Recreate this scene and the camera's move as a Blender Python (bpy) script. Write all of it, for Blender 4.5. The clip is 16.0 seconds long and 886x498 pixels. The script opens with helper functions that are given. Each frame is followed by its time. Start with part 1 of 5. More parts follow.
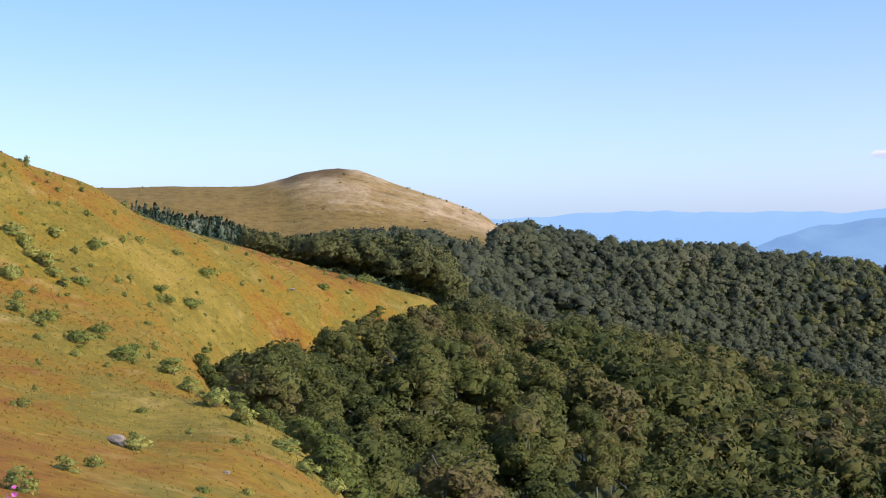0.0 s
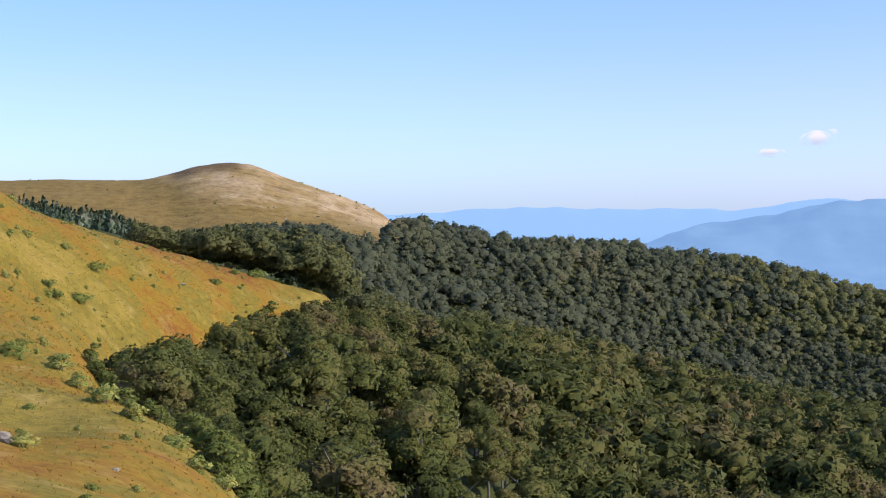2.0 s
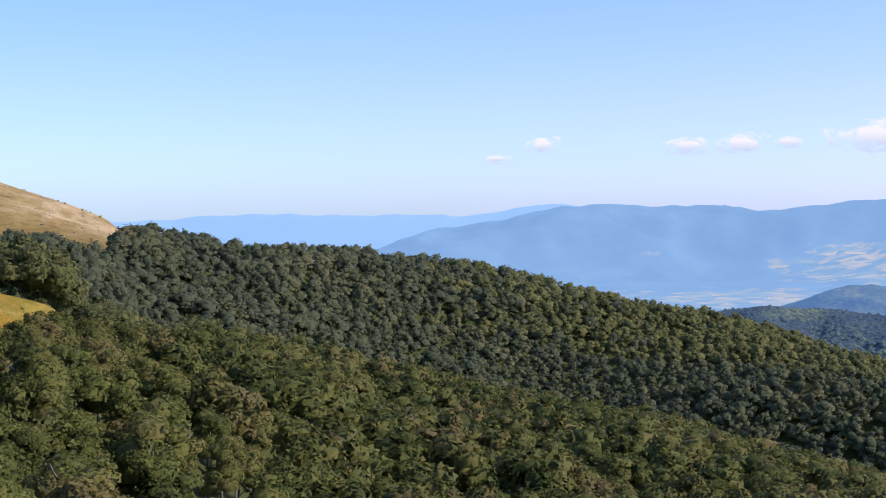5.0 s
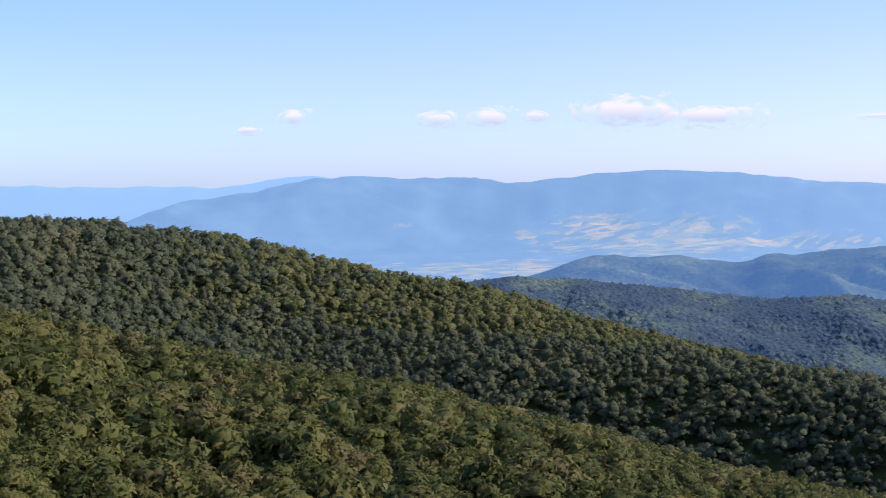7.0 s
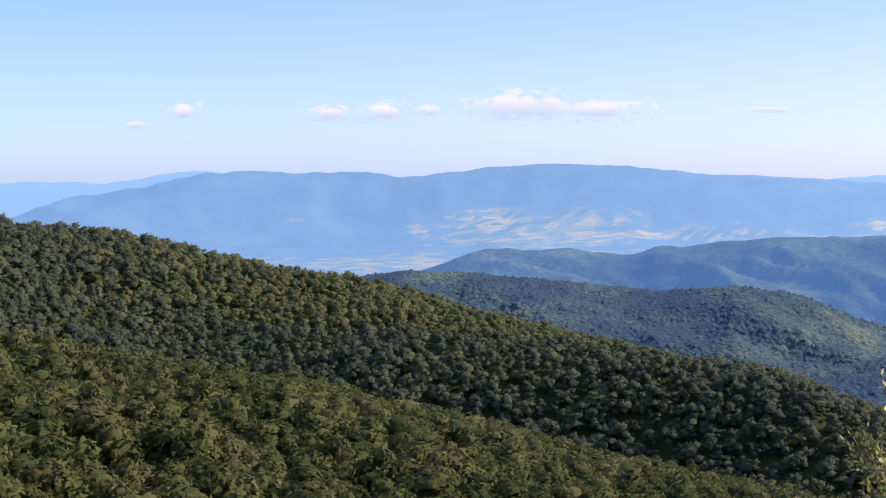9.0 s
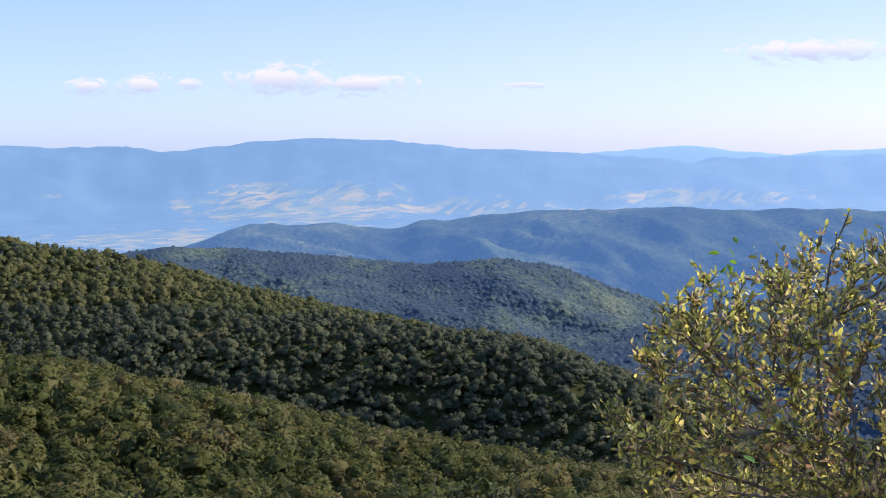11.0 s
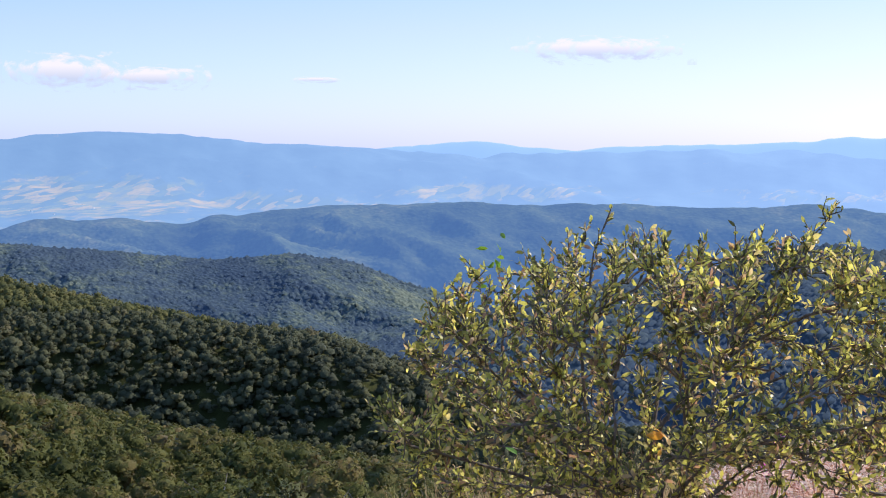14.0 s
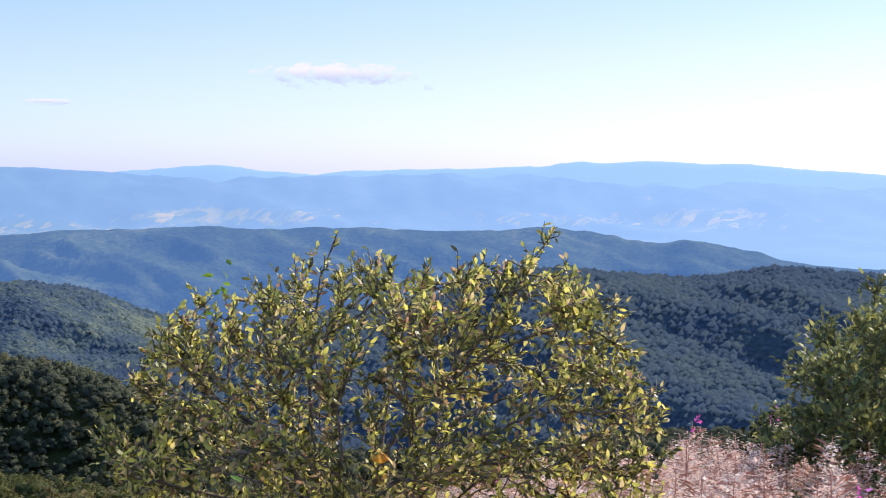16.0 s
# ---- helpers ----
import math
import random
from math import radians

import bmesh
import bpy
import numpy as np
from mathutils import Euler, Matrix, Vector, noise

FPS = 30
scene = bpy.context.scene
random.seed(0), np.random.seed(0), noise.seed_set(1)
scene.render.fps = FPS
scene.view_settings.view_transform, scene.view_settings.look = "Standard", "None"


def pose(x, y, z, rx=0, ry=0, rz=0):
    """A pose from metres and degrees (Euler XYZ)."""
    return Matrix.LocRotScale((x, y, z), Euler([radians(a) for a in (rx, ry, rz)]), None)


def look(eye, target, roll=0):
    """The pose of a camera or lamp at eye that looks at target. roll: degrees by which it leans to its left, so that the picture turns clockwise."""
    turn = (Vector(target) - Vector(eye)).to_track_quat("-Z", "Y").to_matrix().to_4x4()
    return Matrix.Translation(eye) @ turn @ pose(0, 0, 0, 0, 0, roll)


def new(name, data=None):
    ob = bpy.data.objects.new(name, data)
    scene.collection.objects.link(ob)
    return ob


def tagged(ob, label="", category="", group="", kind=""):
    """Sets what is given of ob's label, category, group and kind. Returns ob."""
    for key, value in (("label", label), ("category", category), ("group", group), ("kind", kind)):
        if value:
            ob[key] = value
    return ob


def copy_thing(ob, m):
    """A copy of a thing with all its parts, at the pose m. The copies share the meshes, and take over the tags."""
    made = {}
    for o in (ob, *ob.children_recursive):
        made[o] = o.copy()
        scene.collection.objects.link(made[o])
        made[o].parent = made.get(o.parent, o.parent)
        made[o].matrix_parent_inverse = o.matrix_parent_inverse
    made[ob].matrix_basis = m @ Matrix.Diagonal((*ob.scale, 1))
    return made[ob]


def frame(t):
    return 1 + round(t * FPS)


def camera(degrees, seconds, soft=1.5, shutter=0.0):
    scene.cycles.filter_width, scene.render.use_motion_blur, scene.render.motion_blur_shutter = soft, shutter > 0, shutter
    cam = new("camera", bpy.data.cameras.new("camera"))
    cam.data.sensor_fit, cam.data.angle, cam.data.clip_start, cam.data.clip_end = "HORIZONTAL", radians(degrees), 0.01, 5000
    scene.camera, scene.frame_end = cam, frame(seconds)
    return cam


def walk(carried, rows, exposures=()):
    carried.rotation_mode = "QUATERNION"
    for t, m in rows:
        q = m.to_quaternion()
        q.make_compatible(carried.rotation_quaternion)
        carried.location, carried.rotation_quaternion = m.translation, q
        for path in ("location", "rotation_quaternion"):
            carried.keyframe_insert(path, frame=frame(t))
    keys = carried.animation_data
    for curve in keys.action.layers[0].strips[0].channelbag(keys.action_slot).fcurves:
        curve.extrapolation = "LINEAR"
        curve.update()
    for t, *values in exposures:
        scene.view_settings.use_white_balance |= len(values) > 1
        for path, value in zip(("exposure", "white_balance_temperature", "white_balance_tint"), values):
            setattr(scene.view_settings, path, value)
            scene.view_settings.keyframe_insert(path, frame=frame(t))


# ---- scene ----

def aim(x, y, z, yaw, pitch, roll):
    """Camera pose: yaw to the left of +y, pitch up, roll, in degrees."""
    return pose(x, y, z, 90 + pitch, 0, yaw) @ pose(0, 0, 0, 0, 0, roll)


# seconds, place, yaw, pitch, roll: a tripod-like pan from the bald hill round to the shrubs
PATH = [
    (0, 0.000, 0.000, 0.000, 0.00, -1.85, -0.31),
    (0.5, 0.000, 0.000, 0.000, -0.97, -1.88, -0.18),
    (1, 0.000, 0.000, 0.000, -1.71, -1.91, -0.18),
    (1.5, 0.000, 0.000, 0.000, -2.54, -1.79, -0.09),
    (2, 0.000, 0.000, 0.000, -4.02, -2.03, 0.07),
    (2.5, 0.000, 0.000, 0.000, -5.07, -1.84, 0.05),
    (3, 0.000, 0.000, 0.000, -7.05, -1.84, -0.20),
    (5.3, 0.000, 0.000, 0.000, -15.36, -1.92, -0.08),
    (5.5, 0.000, 0.000, 0.000, -16.33, -2.07, -0.06),
    (6, 0.000, 0.000, 0.000, -19.17, -2.24, -0.10),
    (6.5, 0.000, 0.000, 0.000, -20.81, -2.55, -0.09),
    (7, 0.000, 0.000, 0.000, -23.42, -2.85, -0.01),
    (7.5, 0.000, 0.000, 0.000, -25.97, -2.92, 0.22),
    (8, 0.000, 0.000, 0.000, -26.09, -2.88, 0.13),
    (8.2, 0.000, 0.000, 0.000, -25.95, -2.85, 0.06),
    (10.3, 0.009, 0.011, -0.001, -33.12, -3.95, -0.31),
    (10.5, 0.019, 0.005, 0.000, -33.99, -4.05, -0.19),
    (11, 0.026, 0.000, 0.002, -36.33, -4.06, -0.20),
    (11.5, 0.033, -0.018, 0.003, -38.37, -3.92, -0.23),
    (12, 0.037, -0.027, 0.004, -40.94, -4.49, -0.35),
    (12.5, 0.048, -0.041, 0.006, -42.75, -4.54, 0.14),
    (13, 0.060, -0.046, 0.008, -43.98, -4.35, 0.35),
    (13.5, 0.071, -0.053, 0.008, -43.69, -4.42, 0.22),
    (14, 0.079, -0.059, 0.007, -44.17, -4.25, 0.18),
    (14.5, 0.090, -0.069, 0.008, -45.26, -4.13, 0.14),
    (15, 0.083, -0.095, 0.012, -47.81, -3.80, 0.31),
    (15.5, 0.101, -0.097, 0.014, -51.27, -3.71, 0.26),
    (16, 0.096, -0.108, 0.016, -53.98, -3.31, 0.34),
]
cam = camera(32.5, 16.0, soft=1.05, shutter=0.15)
walk(cam, [(t, aim(*p)) for t, *p in PATH])

# ---- light ----
SUN_AZ, SUN_EL = 102.0, 34.0
world = bpy.data.worlds.new("sky")
scene.world = world
world.use_nodes = True
wn, wl = world.node_tree.nodes, world.node_tree.links
sky = wn.new("ShaderNodeTexSky")
sky.sky_type = "NISHITA"
sky.sun_disc = False
sky.sun_elevation, sky.sun_rotation = radians(SUN_EL), radians(SUN_AZ)
sky.altitude, sky.air_density, sky.dust_density, sky.ozone_density = 1200, 1.0, 0.6, 2.0
wn["Background"].inputs[1].default_value = 0.1
# the clear blue of mountain air: the sky's colour shifts from the horizon upwards
tc, sep = wn.new("ShaderNodeTexCoord"), wn.new("ShaderNodeSeparateXYZ")
wl.new(tc.outputs["Generated"], sep.inputs[0])
air = wn.new("ShaderNodeValToRGB")
for el, (at, colour) in zip([air.color_ramp.elements[0], air.color_ramp.elements[1], air.color_ramp.elements.new(0.07), air.color_ramp.elements.new(0.16)],
                            [(0.0, (0.27, 0.349, 0.605)), (0.6, (0.31, 0.31, 0.33)), (0.07, (0.323, 0.355, 0.542)), (0.16, (0.331, 0.388, 0.494))]):
    el.position, el.color = at, (*colour, 1)
wl.new(sep.outputs["Z"], air.inputs[0])
tint = wn.new("ShaderNodeVectorMath")
tint.operation = "MULTIPLY"
wl.new(sky.outputs[0], tint.inputs[0])
wl.new(air.outputs[0], tint.inputs[1])
lift = wn.new("ShaderNodeVectorMath")
lift.operation = "SCALE"
lift.inputs["Scale"].default_value = 3.2
# towards the sun the blue turns to a pale lavender haze
glow = wn.new("ShaderNodeValToRGB")
for el, (at, colour) in zip(glow.color_ramp.elements, [(0.05, (1.0, 1.0, 1.0)), (0.85, (0.985, 0.832, 0.925))]):
    el.position, el.color = at, (*colour, 1)
wl.new(sep.outputs["X"], glow.inputs[0])
pale = wn.new("ShaderNodeVectorMath")
pale.operation = "MULTIPLY"
wl.new(tint.outputs[0], pale.inputs[0])
wl.new(glow.outputs[0], pale.inputs[1])
wl.new(pale.outputs[0], lift.inputs[0])
wl.new(lift.outputs[0], wn["Background"].inputs[0])
sun = new("sun", bpy.data.lights.new("sun", "SUN"))
sun.data.energy, sun.data.angle, sun.data.color = 4.8, radians(0.55), (1.0, 0.9, 0.76)
sun_way = Vector((math.sin(radians(SUN_AZ)) * math.cos(radians(SUN_EL)),
                  math.cos(radians(SUN_AZ)) * math.cos(radians(SUN_EL)), math.sin(radians(SUN_EL))))
sun.matrix_world = look(sun_way * 200, (0, 0, 0))
scene.view_settings.exposure = 0.35


# ---- materials ----
def material(name):
    m = bpy.data.materials.new(name)
    m.use_nodes = True
    return m, m.node_tree.nodes, m.node_tree.links, m.node_tree.nodes["Principled BSDF"]


def node(n, kind, **values):
    made = n.new("ShaderNode" + kind)
    for key, value in values.items():
        made.inputs[key.replace("_", " ")].default_value = value
    return made


def ramp(n, stops):
    made = n.new("ShaderNodeValToRGB")
    els = made.color_ramp.elements
    while len(els) < len(stops):
        els.new(0.5)
    for el, (at, colour) in zip(els, stops):
        el.position, el.color = at, (*colour, 1)
    return made


def noise_at(n, l, scale, detail=4, rough=0.55, stretch=None):
    """Noise over world positions, scale in cycles a metre."""
    geo = n.new("ShaderNodeNewGeometry")
    tex = node(n, "TexNoise", Scale=scale, Detail=detail, Roughness=rough)
    if stretch:
        mp = n.new("ShaderNodeMapping")
        mp.inputs["Rotation"].default_value = stretch[0]
        mp.inputs["Scale"].default_value = stretch[1]
        l.new(geo.outputs["Position"], mp.inputs["Vector"])
        l.new(mp.outputs[0], tex.inputs["Vector"])
    else:
        l.new(geo.outputs["Position"], tex.inputs["Vector"])
    return tex


def mix(n, l, kind, fac, a, b):
    made = n.new("ShaderNodeMix")
    made.data_type, made.blend_type = "RGBA", kind
    for at, value in ((0, fac), (6, a), (7, b)):
        if isinstance(value, (int, float)):
            made.inputs[at].default_value = value
        elif isinstance(value, tuple):
            made.inputs[at].default_value = (*value, 1)
        else:
            l.new(value, made.inputs[at])
    return made.outputs[2]


def bump(n, l, p, height, strength, distance):
    b = n.new("ShaderNodeBump")
    b.inputs["Strength"].default_value, b.inputs["Distance"].default_value = strength, distance
    l.new(height, b.inputs["Height"])
    l.new(b.outputs[0], p.inputs["Normal"])


def leaf_material(name, stops, patch=0.14, island=0.35, translucent=0.25, rough=0.6, spec=0.25, gaps=0.0, tree="", clumps=1.6):
    """Foliage: hue changes from tree to tree and from spray to spray, with light coming through."""
    m, n, l, p = material(name)
    tex = noise_at(n, l, patch, 2)
    level = tex.outputs["Fac"]
    if tree:
        # each tree has a tone of its own: by object, or by the tone stored with the joined trees
        tone = n.new("ShaderNodeObjectInfo") if tree == "object" else n.new("ShaderNodeAttribute")
        if tree != "object":
            tone.attribute_name = "tone"
        own = n.new("ShaderNodeMath")
        own.operation = "MULTIPLY_ADD"
        l.new(tone.outputs["Random" if tree == "object" else "Fac"], own.inputs[0])
        own.inputs[1].default_value = 0.17
        l.new(level, own.inputs[2])
        less = n.new("ShaderNodeMath")
        less.operation = "SUBTRACT"
        l.new(own.outputs[0], less.inputs[0])
        less.inputs[1].default_value = 0.085
        level = less.outputs[0]
    geo = n.new("ShaderNodeNewGeometry")
    add = n.new("ShaderNodeMath")
    add.operation = "MULTIPLY_ADD"
    l.new(geo.outputs["Random Per Island"], add.inputs[0])
    add.inputs[1].default_value = island
    l.new(level, add.inputs[2])
    sub = n.new("ShaderNodeMath")
    sub.operation = "SUBTRACT"
    l.new(add.outputs[0], sub.inputs[0])
    sub.inputs[1].default_value = island / 2
    cr = ramp(n, stops)
    l.new(sub.outputs[0], cr.inputs[0])
    l.new(cr.outputs[0], p.inputs["Base Color"])
    p.inputs["Roughness"].default_value = rough
    p.inputs["Specular IOR Level"].default_value = spec
    tr = n.new("ShaderNodeBsdfTranslucent")
    l.new(cr.outputs[0], tr.inputs[0])
    ms = n.new("ShaderNodeMixShader")
    ms.inputs[0].default_value = translucent
    l.new(p.outputs[0], ms.inputs[1])
    l.new(tr.outputs[0], ms.inputs[2])
    if tree:
        # clumps of leaves and the shade between them, too fine to build
        clump = noise_at(n, l, clumps, 4, 0.7)
        bump(n, l, p, clump.outputs["Fac"], 0.65, 0.8 / clumps)
    out = ms
    if gaps:
        # single leaves: small gaps break up each spray
        holes = noise_at(n, l, gaps, 2, 0.6)
        hr = ramp(n, [(0.44, (0, 0, 0)), (0.47, (1, 1, 1))])
        l.new(holes.outputs["Fac"], hr.inputs[0])
        clear = n.new("ShaderNodeBsdfTransparent")
        out = n.new("ShaderNodeMixShader")
        l.new(hr.outputs[0], out.inputs[0])
        l.new(clear.outputs[0], out.inputs[1])
        l.new(ms.outputs[0], out.inputs[2])
    l.new(out.outputs[0], n["Material Output"].inputs[0])
    return m


def grass_material(name, stops, fine, pale, streak, flank=None, lie=None):
    """Mountain grass: colour patches at several sizes, tufts and paler dry places."""
    m, n, l, p = material(name)
    big = noise_at(n, l, 0.05, 5, 0.65, lie)
    small = noise_at(n, l, 0.55, 6, 0.75, lie)
    cr = ramp(n, stops)
    f = mix(n, l, "MIX", 0.36, big.outputs["Fac"], small.outputs["Fac"])
    l.new(f, cr.inputs[0])
    dry = noise_at(n, l, 1.0, 5, 0.65, streak)
    dr = ramp(n, [(0.56, (0, 0, 0)), (0.74, (0.8, 0.8, 0.8))])
    l.new(dry.outputs["Fac"], dr.inputs[0])
    col = mix(n, l, "MIX", dr.outputs[0], cr.outputs[0], pale)
    if flank:
        low = n.new("ShaderNodeAttribute")
        low.attribute_name = "flank"
        col = mix(n, l, "MIX", low.outputs["Fac"], col, mix(n, l, "MIX", small.outputs["Fac"], *flank))
        for name, tint in (("pale", (0.37, 0.27, 0.16)), ("cap", (0.11, 0.068, 0.03))):
            band = n.new("ShaderNodeAttribute")
            band.attribute_name = name
            part_of = n.new("ShaderNodeMath")
            part_of.operation = "MULTIPLY"
            part_of.inputs[1].default_value = 0.85
            l.new(band.outputs["Fac"], part_of.inputs[0])
            col = mix(n, l, "MIX", part_of.outputs[0], col, tint)
    grain = noise_at(n, l, fine, 4, 0.75)
    gr = ramp(n, [(0.32, (0.62, 0.61, 0.58)), (0.5, (0.96, 0.96, 0.96)), (0.68, (1.22, 1.22, 1.22))])
    l.new(grain.outputs["Fac"], gr.inputs[0])
    col = mix(n, l, "MULTIPLY", 1.0, col, gr.outputs[0])
    l.new(col, p.inputs["Base Color"])
    p.inputs["Roughness"].default_value = 0.9
    p.inputs["Specular IOR Level"].default_value = 0.1
    bump(n, l, p, grain.outputs["Fac"], 0.28, 0.5 / fine)
    return m


M_MEADOW = grass_material("meadow_grass", [(0.36, (0.159, 0.062, 0.015)), (0.42, (0.194, 0.092, 0.015)), (0.47, (0.211, 0.128, 0.015)),
                          (0.515, (0.142, 0.114, 0.018)), (0.55, (0.202, 0.147, 0.023)), (0.61, (0.241, 0.170, 0.034))], 2.6, (0.30, 0.215, 0.07),
                          ((0, 0, -0.15), (0.4, 0.2, 0.2)), None, ((0, 0, -0.15), (1.0, 0.55, 0.6)))
M_HILL = grass_material("dry_hill_grass", [(0.34, (0.15, 0.115, 0.043)), (0.42, (0.205, 0.13, 0.05)), (0.48, (0.255, 0.175, 0.075)),
                        (0.56, (0.26, 0.182, 0.082)), (0.66, (0.38, 0.29, 0.175))], 0.16, (0.44, 0.34, 0.225),
                        ((0, 0, 0.35), (0.006, 0.05, 0.05)), ((0.125, 0.085, 0.025), (0.22, 0.145, 0.04)))
M_FLOOR = grass_material("forest_floor", [(0.4, (0.035, 0.044, 0.013)), (0.6, (0.055, 0.06, 0.018))], 2.0,
                         (0.034, 0.038, 0.02), ((0, 0, 0), (0.2, 0.2, 0.2)))
BEECH = [(0.30, (0.053, 0.063, 0.020)), (0.42, (0.078, 0.088, 0.025)), (0.50, (0.103, 0.108, 0.032)), (0.60, (0.125, 0.116, 0.038)), (0.74, (0.139, 0.109, 0.049))]
# brightened copy of the beech colours, offsetting the near crowns' self-shadowing
BRIGHT = [(at, (r * 1.36, g * 1.36, b * 1.36)) for at, (r, g, b) in BEECH]
M_BEECH = leaf_material("beech_leaves", BRIGHT, 0.11, 0.2, translucent=0.38, spec=0.06, tree="object")
M_WOOD = leaf_material("beech_wood_leaves", BEECH, 0.05, 0.2, translucent=0.28, spec=0.06, tree="joined")
# the ridge's thin haze is mixed into these leaf colours as extra blue
M_DARK = leaf_material("dark_beech_leaves", [(0.34, (0.078, 0.088, 0.057)), (0.5, (0.095, 0.106, 0.061)), (0.62, (0.114, 0.119, 0.065)),
                       (0.74, (0.128, 0.119, 0.068))], 0.02, 0.12, translucent=0.32, spec=0.04, tree="joined", clumps=0.7)
# a lighter green than M_DARK, for the crest and hollow woods
M_LIGHTER = leaf_material("lighter_beech_leaves", [(0.25, (0.095, 0.104, 0.045)), (0.5, (0.127, 0.130, 0.050)), (0.75, (0.159, 0.146, 0.060))], 0.02, 0.12, translucent=0.32, spec=0.04, tree="joined", clumps=0.7)
M_SPRUCE = leaf_material("spruce_needles", [(0.3, (0.056, 0.088, 0.050)), (0.55, (0.102, 0.136, 0.076)), (0.75, (0.192, 0.181, 0.127))], 0.12, 0.25, 0.1)
M_SHRUB = leaf_material("shrub_leaves", [(0.3, (0.173, 0.205, 0.055)), (0.5, (0.281, 0.304, 0.082)), (0.7, (0.378, 0.356, 0.102))], 0.3, translucent=0.35, spec=0.08, gaps=14.0)
M_SAPLING = leaf_material("sapling_leaves", [(0.3, (0.095, 0.119, 0.031)), (0.5, (0.146, 0.170, 0.043)), (0.7, (0.206, 0.206, 0.060))], 0.3, translucent=0.35, spec=0.08, gaps=14.0)
M_JUNIPER = leaf_material("juniper_needles", [(0.3, (0.129, 0.160, 0.039)), (0.6, (0.216, 0.241, 0.061))], 0.4, translucent=0.35, spec=0.08, gaps=14.0)


def far_material(name, stops, scale, relief, veil=None):
    """Woods miles off: close crowns that merge into a grain, with lighter clearings."""
    m, n, l, p = material(name)
    big, grain = noise_at(n, l, 0.007, 6, 0.6), noise_at(n, l, scale * 0.5, 3, 0.6)
    geo = n.new("ShaderNodeNewGeometry")
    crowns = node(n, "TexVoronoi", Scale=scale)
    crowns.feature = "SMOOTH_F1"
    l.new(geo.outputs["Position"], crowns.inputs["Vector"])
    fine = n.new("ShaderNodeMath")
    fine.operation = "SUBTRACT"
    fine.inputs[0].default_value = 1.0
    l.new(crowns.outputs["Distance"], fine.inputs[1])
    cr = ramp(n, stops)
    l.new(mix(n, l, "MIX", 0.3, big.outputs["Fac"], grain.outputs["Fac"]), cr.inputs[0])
    # shade between the crowns, darkened into the base colour
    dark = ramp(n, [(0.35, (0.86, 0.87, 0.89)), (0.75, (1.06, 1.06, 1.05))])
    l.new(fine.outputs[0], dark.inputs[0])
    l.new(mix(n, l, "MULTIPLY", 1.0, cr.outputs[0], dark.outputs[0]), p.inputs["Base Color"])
    p.inputs["Roughness"].default_value = 1.0
    p.inputs["Specular IOR Level"].default_value = 0.0
    if relief:
        bump(n, l, p, fine.outputs[0], relief, 0.5 / scale)
    # blue haze over the woods, painted as an even emission
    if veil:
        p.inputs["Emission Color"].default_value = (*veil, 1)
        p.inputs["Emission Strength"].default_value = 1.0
    return m


# M_FAR and M_FAR3 have distance haze mixed into their base colours as blue
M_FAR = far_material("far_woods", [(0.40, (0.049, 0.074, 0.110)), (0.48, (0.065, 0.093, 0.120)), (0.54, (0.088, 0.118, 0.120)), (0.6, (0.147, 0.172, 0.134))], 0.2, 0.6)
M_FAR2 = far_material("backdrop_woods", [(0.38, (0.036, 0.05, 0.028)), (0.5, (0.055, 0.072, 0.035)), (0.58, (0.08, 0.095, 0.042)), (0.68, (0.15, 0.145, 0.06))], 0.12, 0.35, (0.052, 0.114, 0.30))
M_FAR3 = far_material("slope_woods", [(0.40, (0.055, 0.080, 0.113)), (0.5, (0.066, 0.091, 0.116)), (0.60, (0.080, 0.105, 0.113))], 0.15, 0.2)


def bark_material(name, dark, light, scale):
    m, n, l, p = material(name)
    tex = noise_at(n, l, scale, 5, 0.6, ((0, 0, 0), (1, 1, 0.3)))
    cr = ramp(n, [(0.3, dark), (0.7, light)])
    l.new(tex.outputs["Fac"], cr.inputs[0])
    l.new(cr.outputs[0], p.inputs["Base Color"])
    p.inputs["Roughness"].default_value = 0.85
    bump(n, l, p, tex.outputs["Fac"], 0.5, 0.4 / scale)
    return m


M_BARK = bark_material("beech_bark", (0.09, 0.085, 0.08), (0.22, 0.205, 0.19), 2.0)
M_TWIG = bark_material("shrub_bark", (0.06, 0.045, 0.035), (0.25, 0.19, 0.15), 60.0)
M_ROCK = bark_material("limestone_rock", (0.13, 0.105, 0.085), (0.32, 0.28, 0.235), 3.0)


# ---- helpers for shapes ----
def part(name, data, mat, parent=None, label=""):
    """Links a mesh or a bmesh as one object with one material, under a thing where one is given."""
    if isinstance(data, bmesh.types.BMesh):
        me = bpy.data.meshes.new(name)
        data.to_mesh(me)
        data.free()
        data = me
    if mat and not data.materials:
        data.materials.append(mat)
    ob = new(name, data)
    if parent:
        ob.parent = parent
    return tagged(ob, label) if label else ob


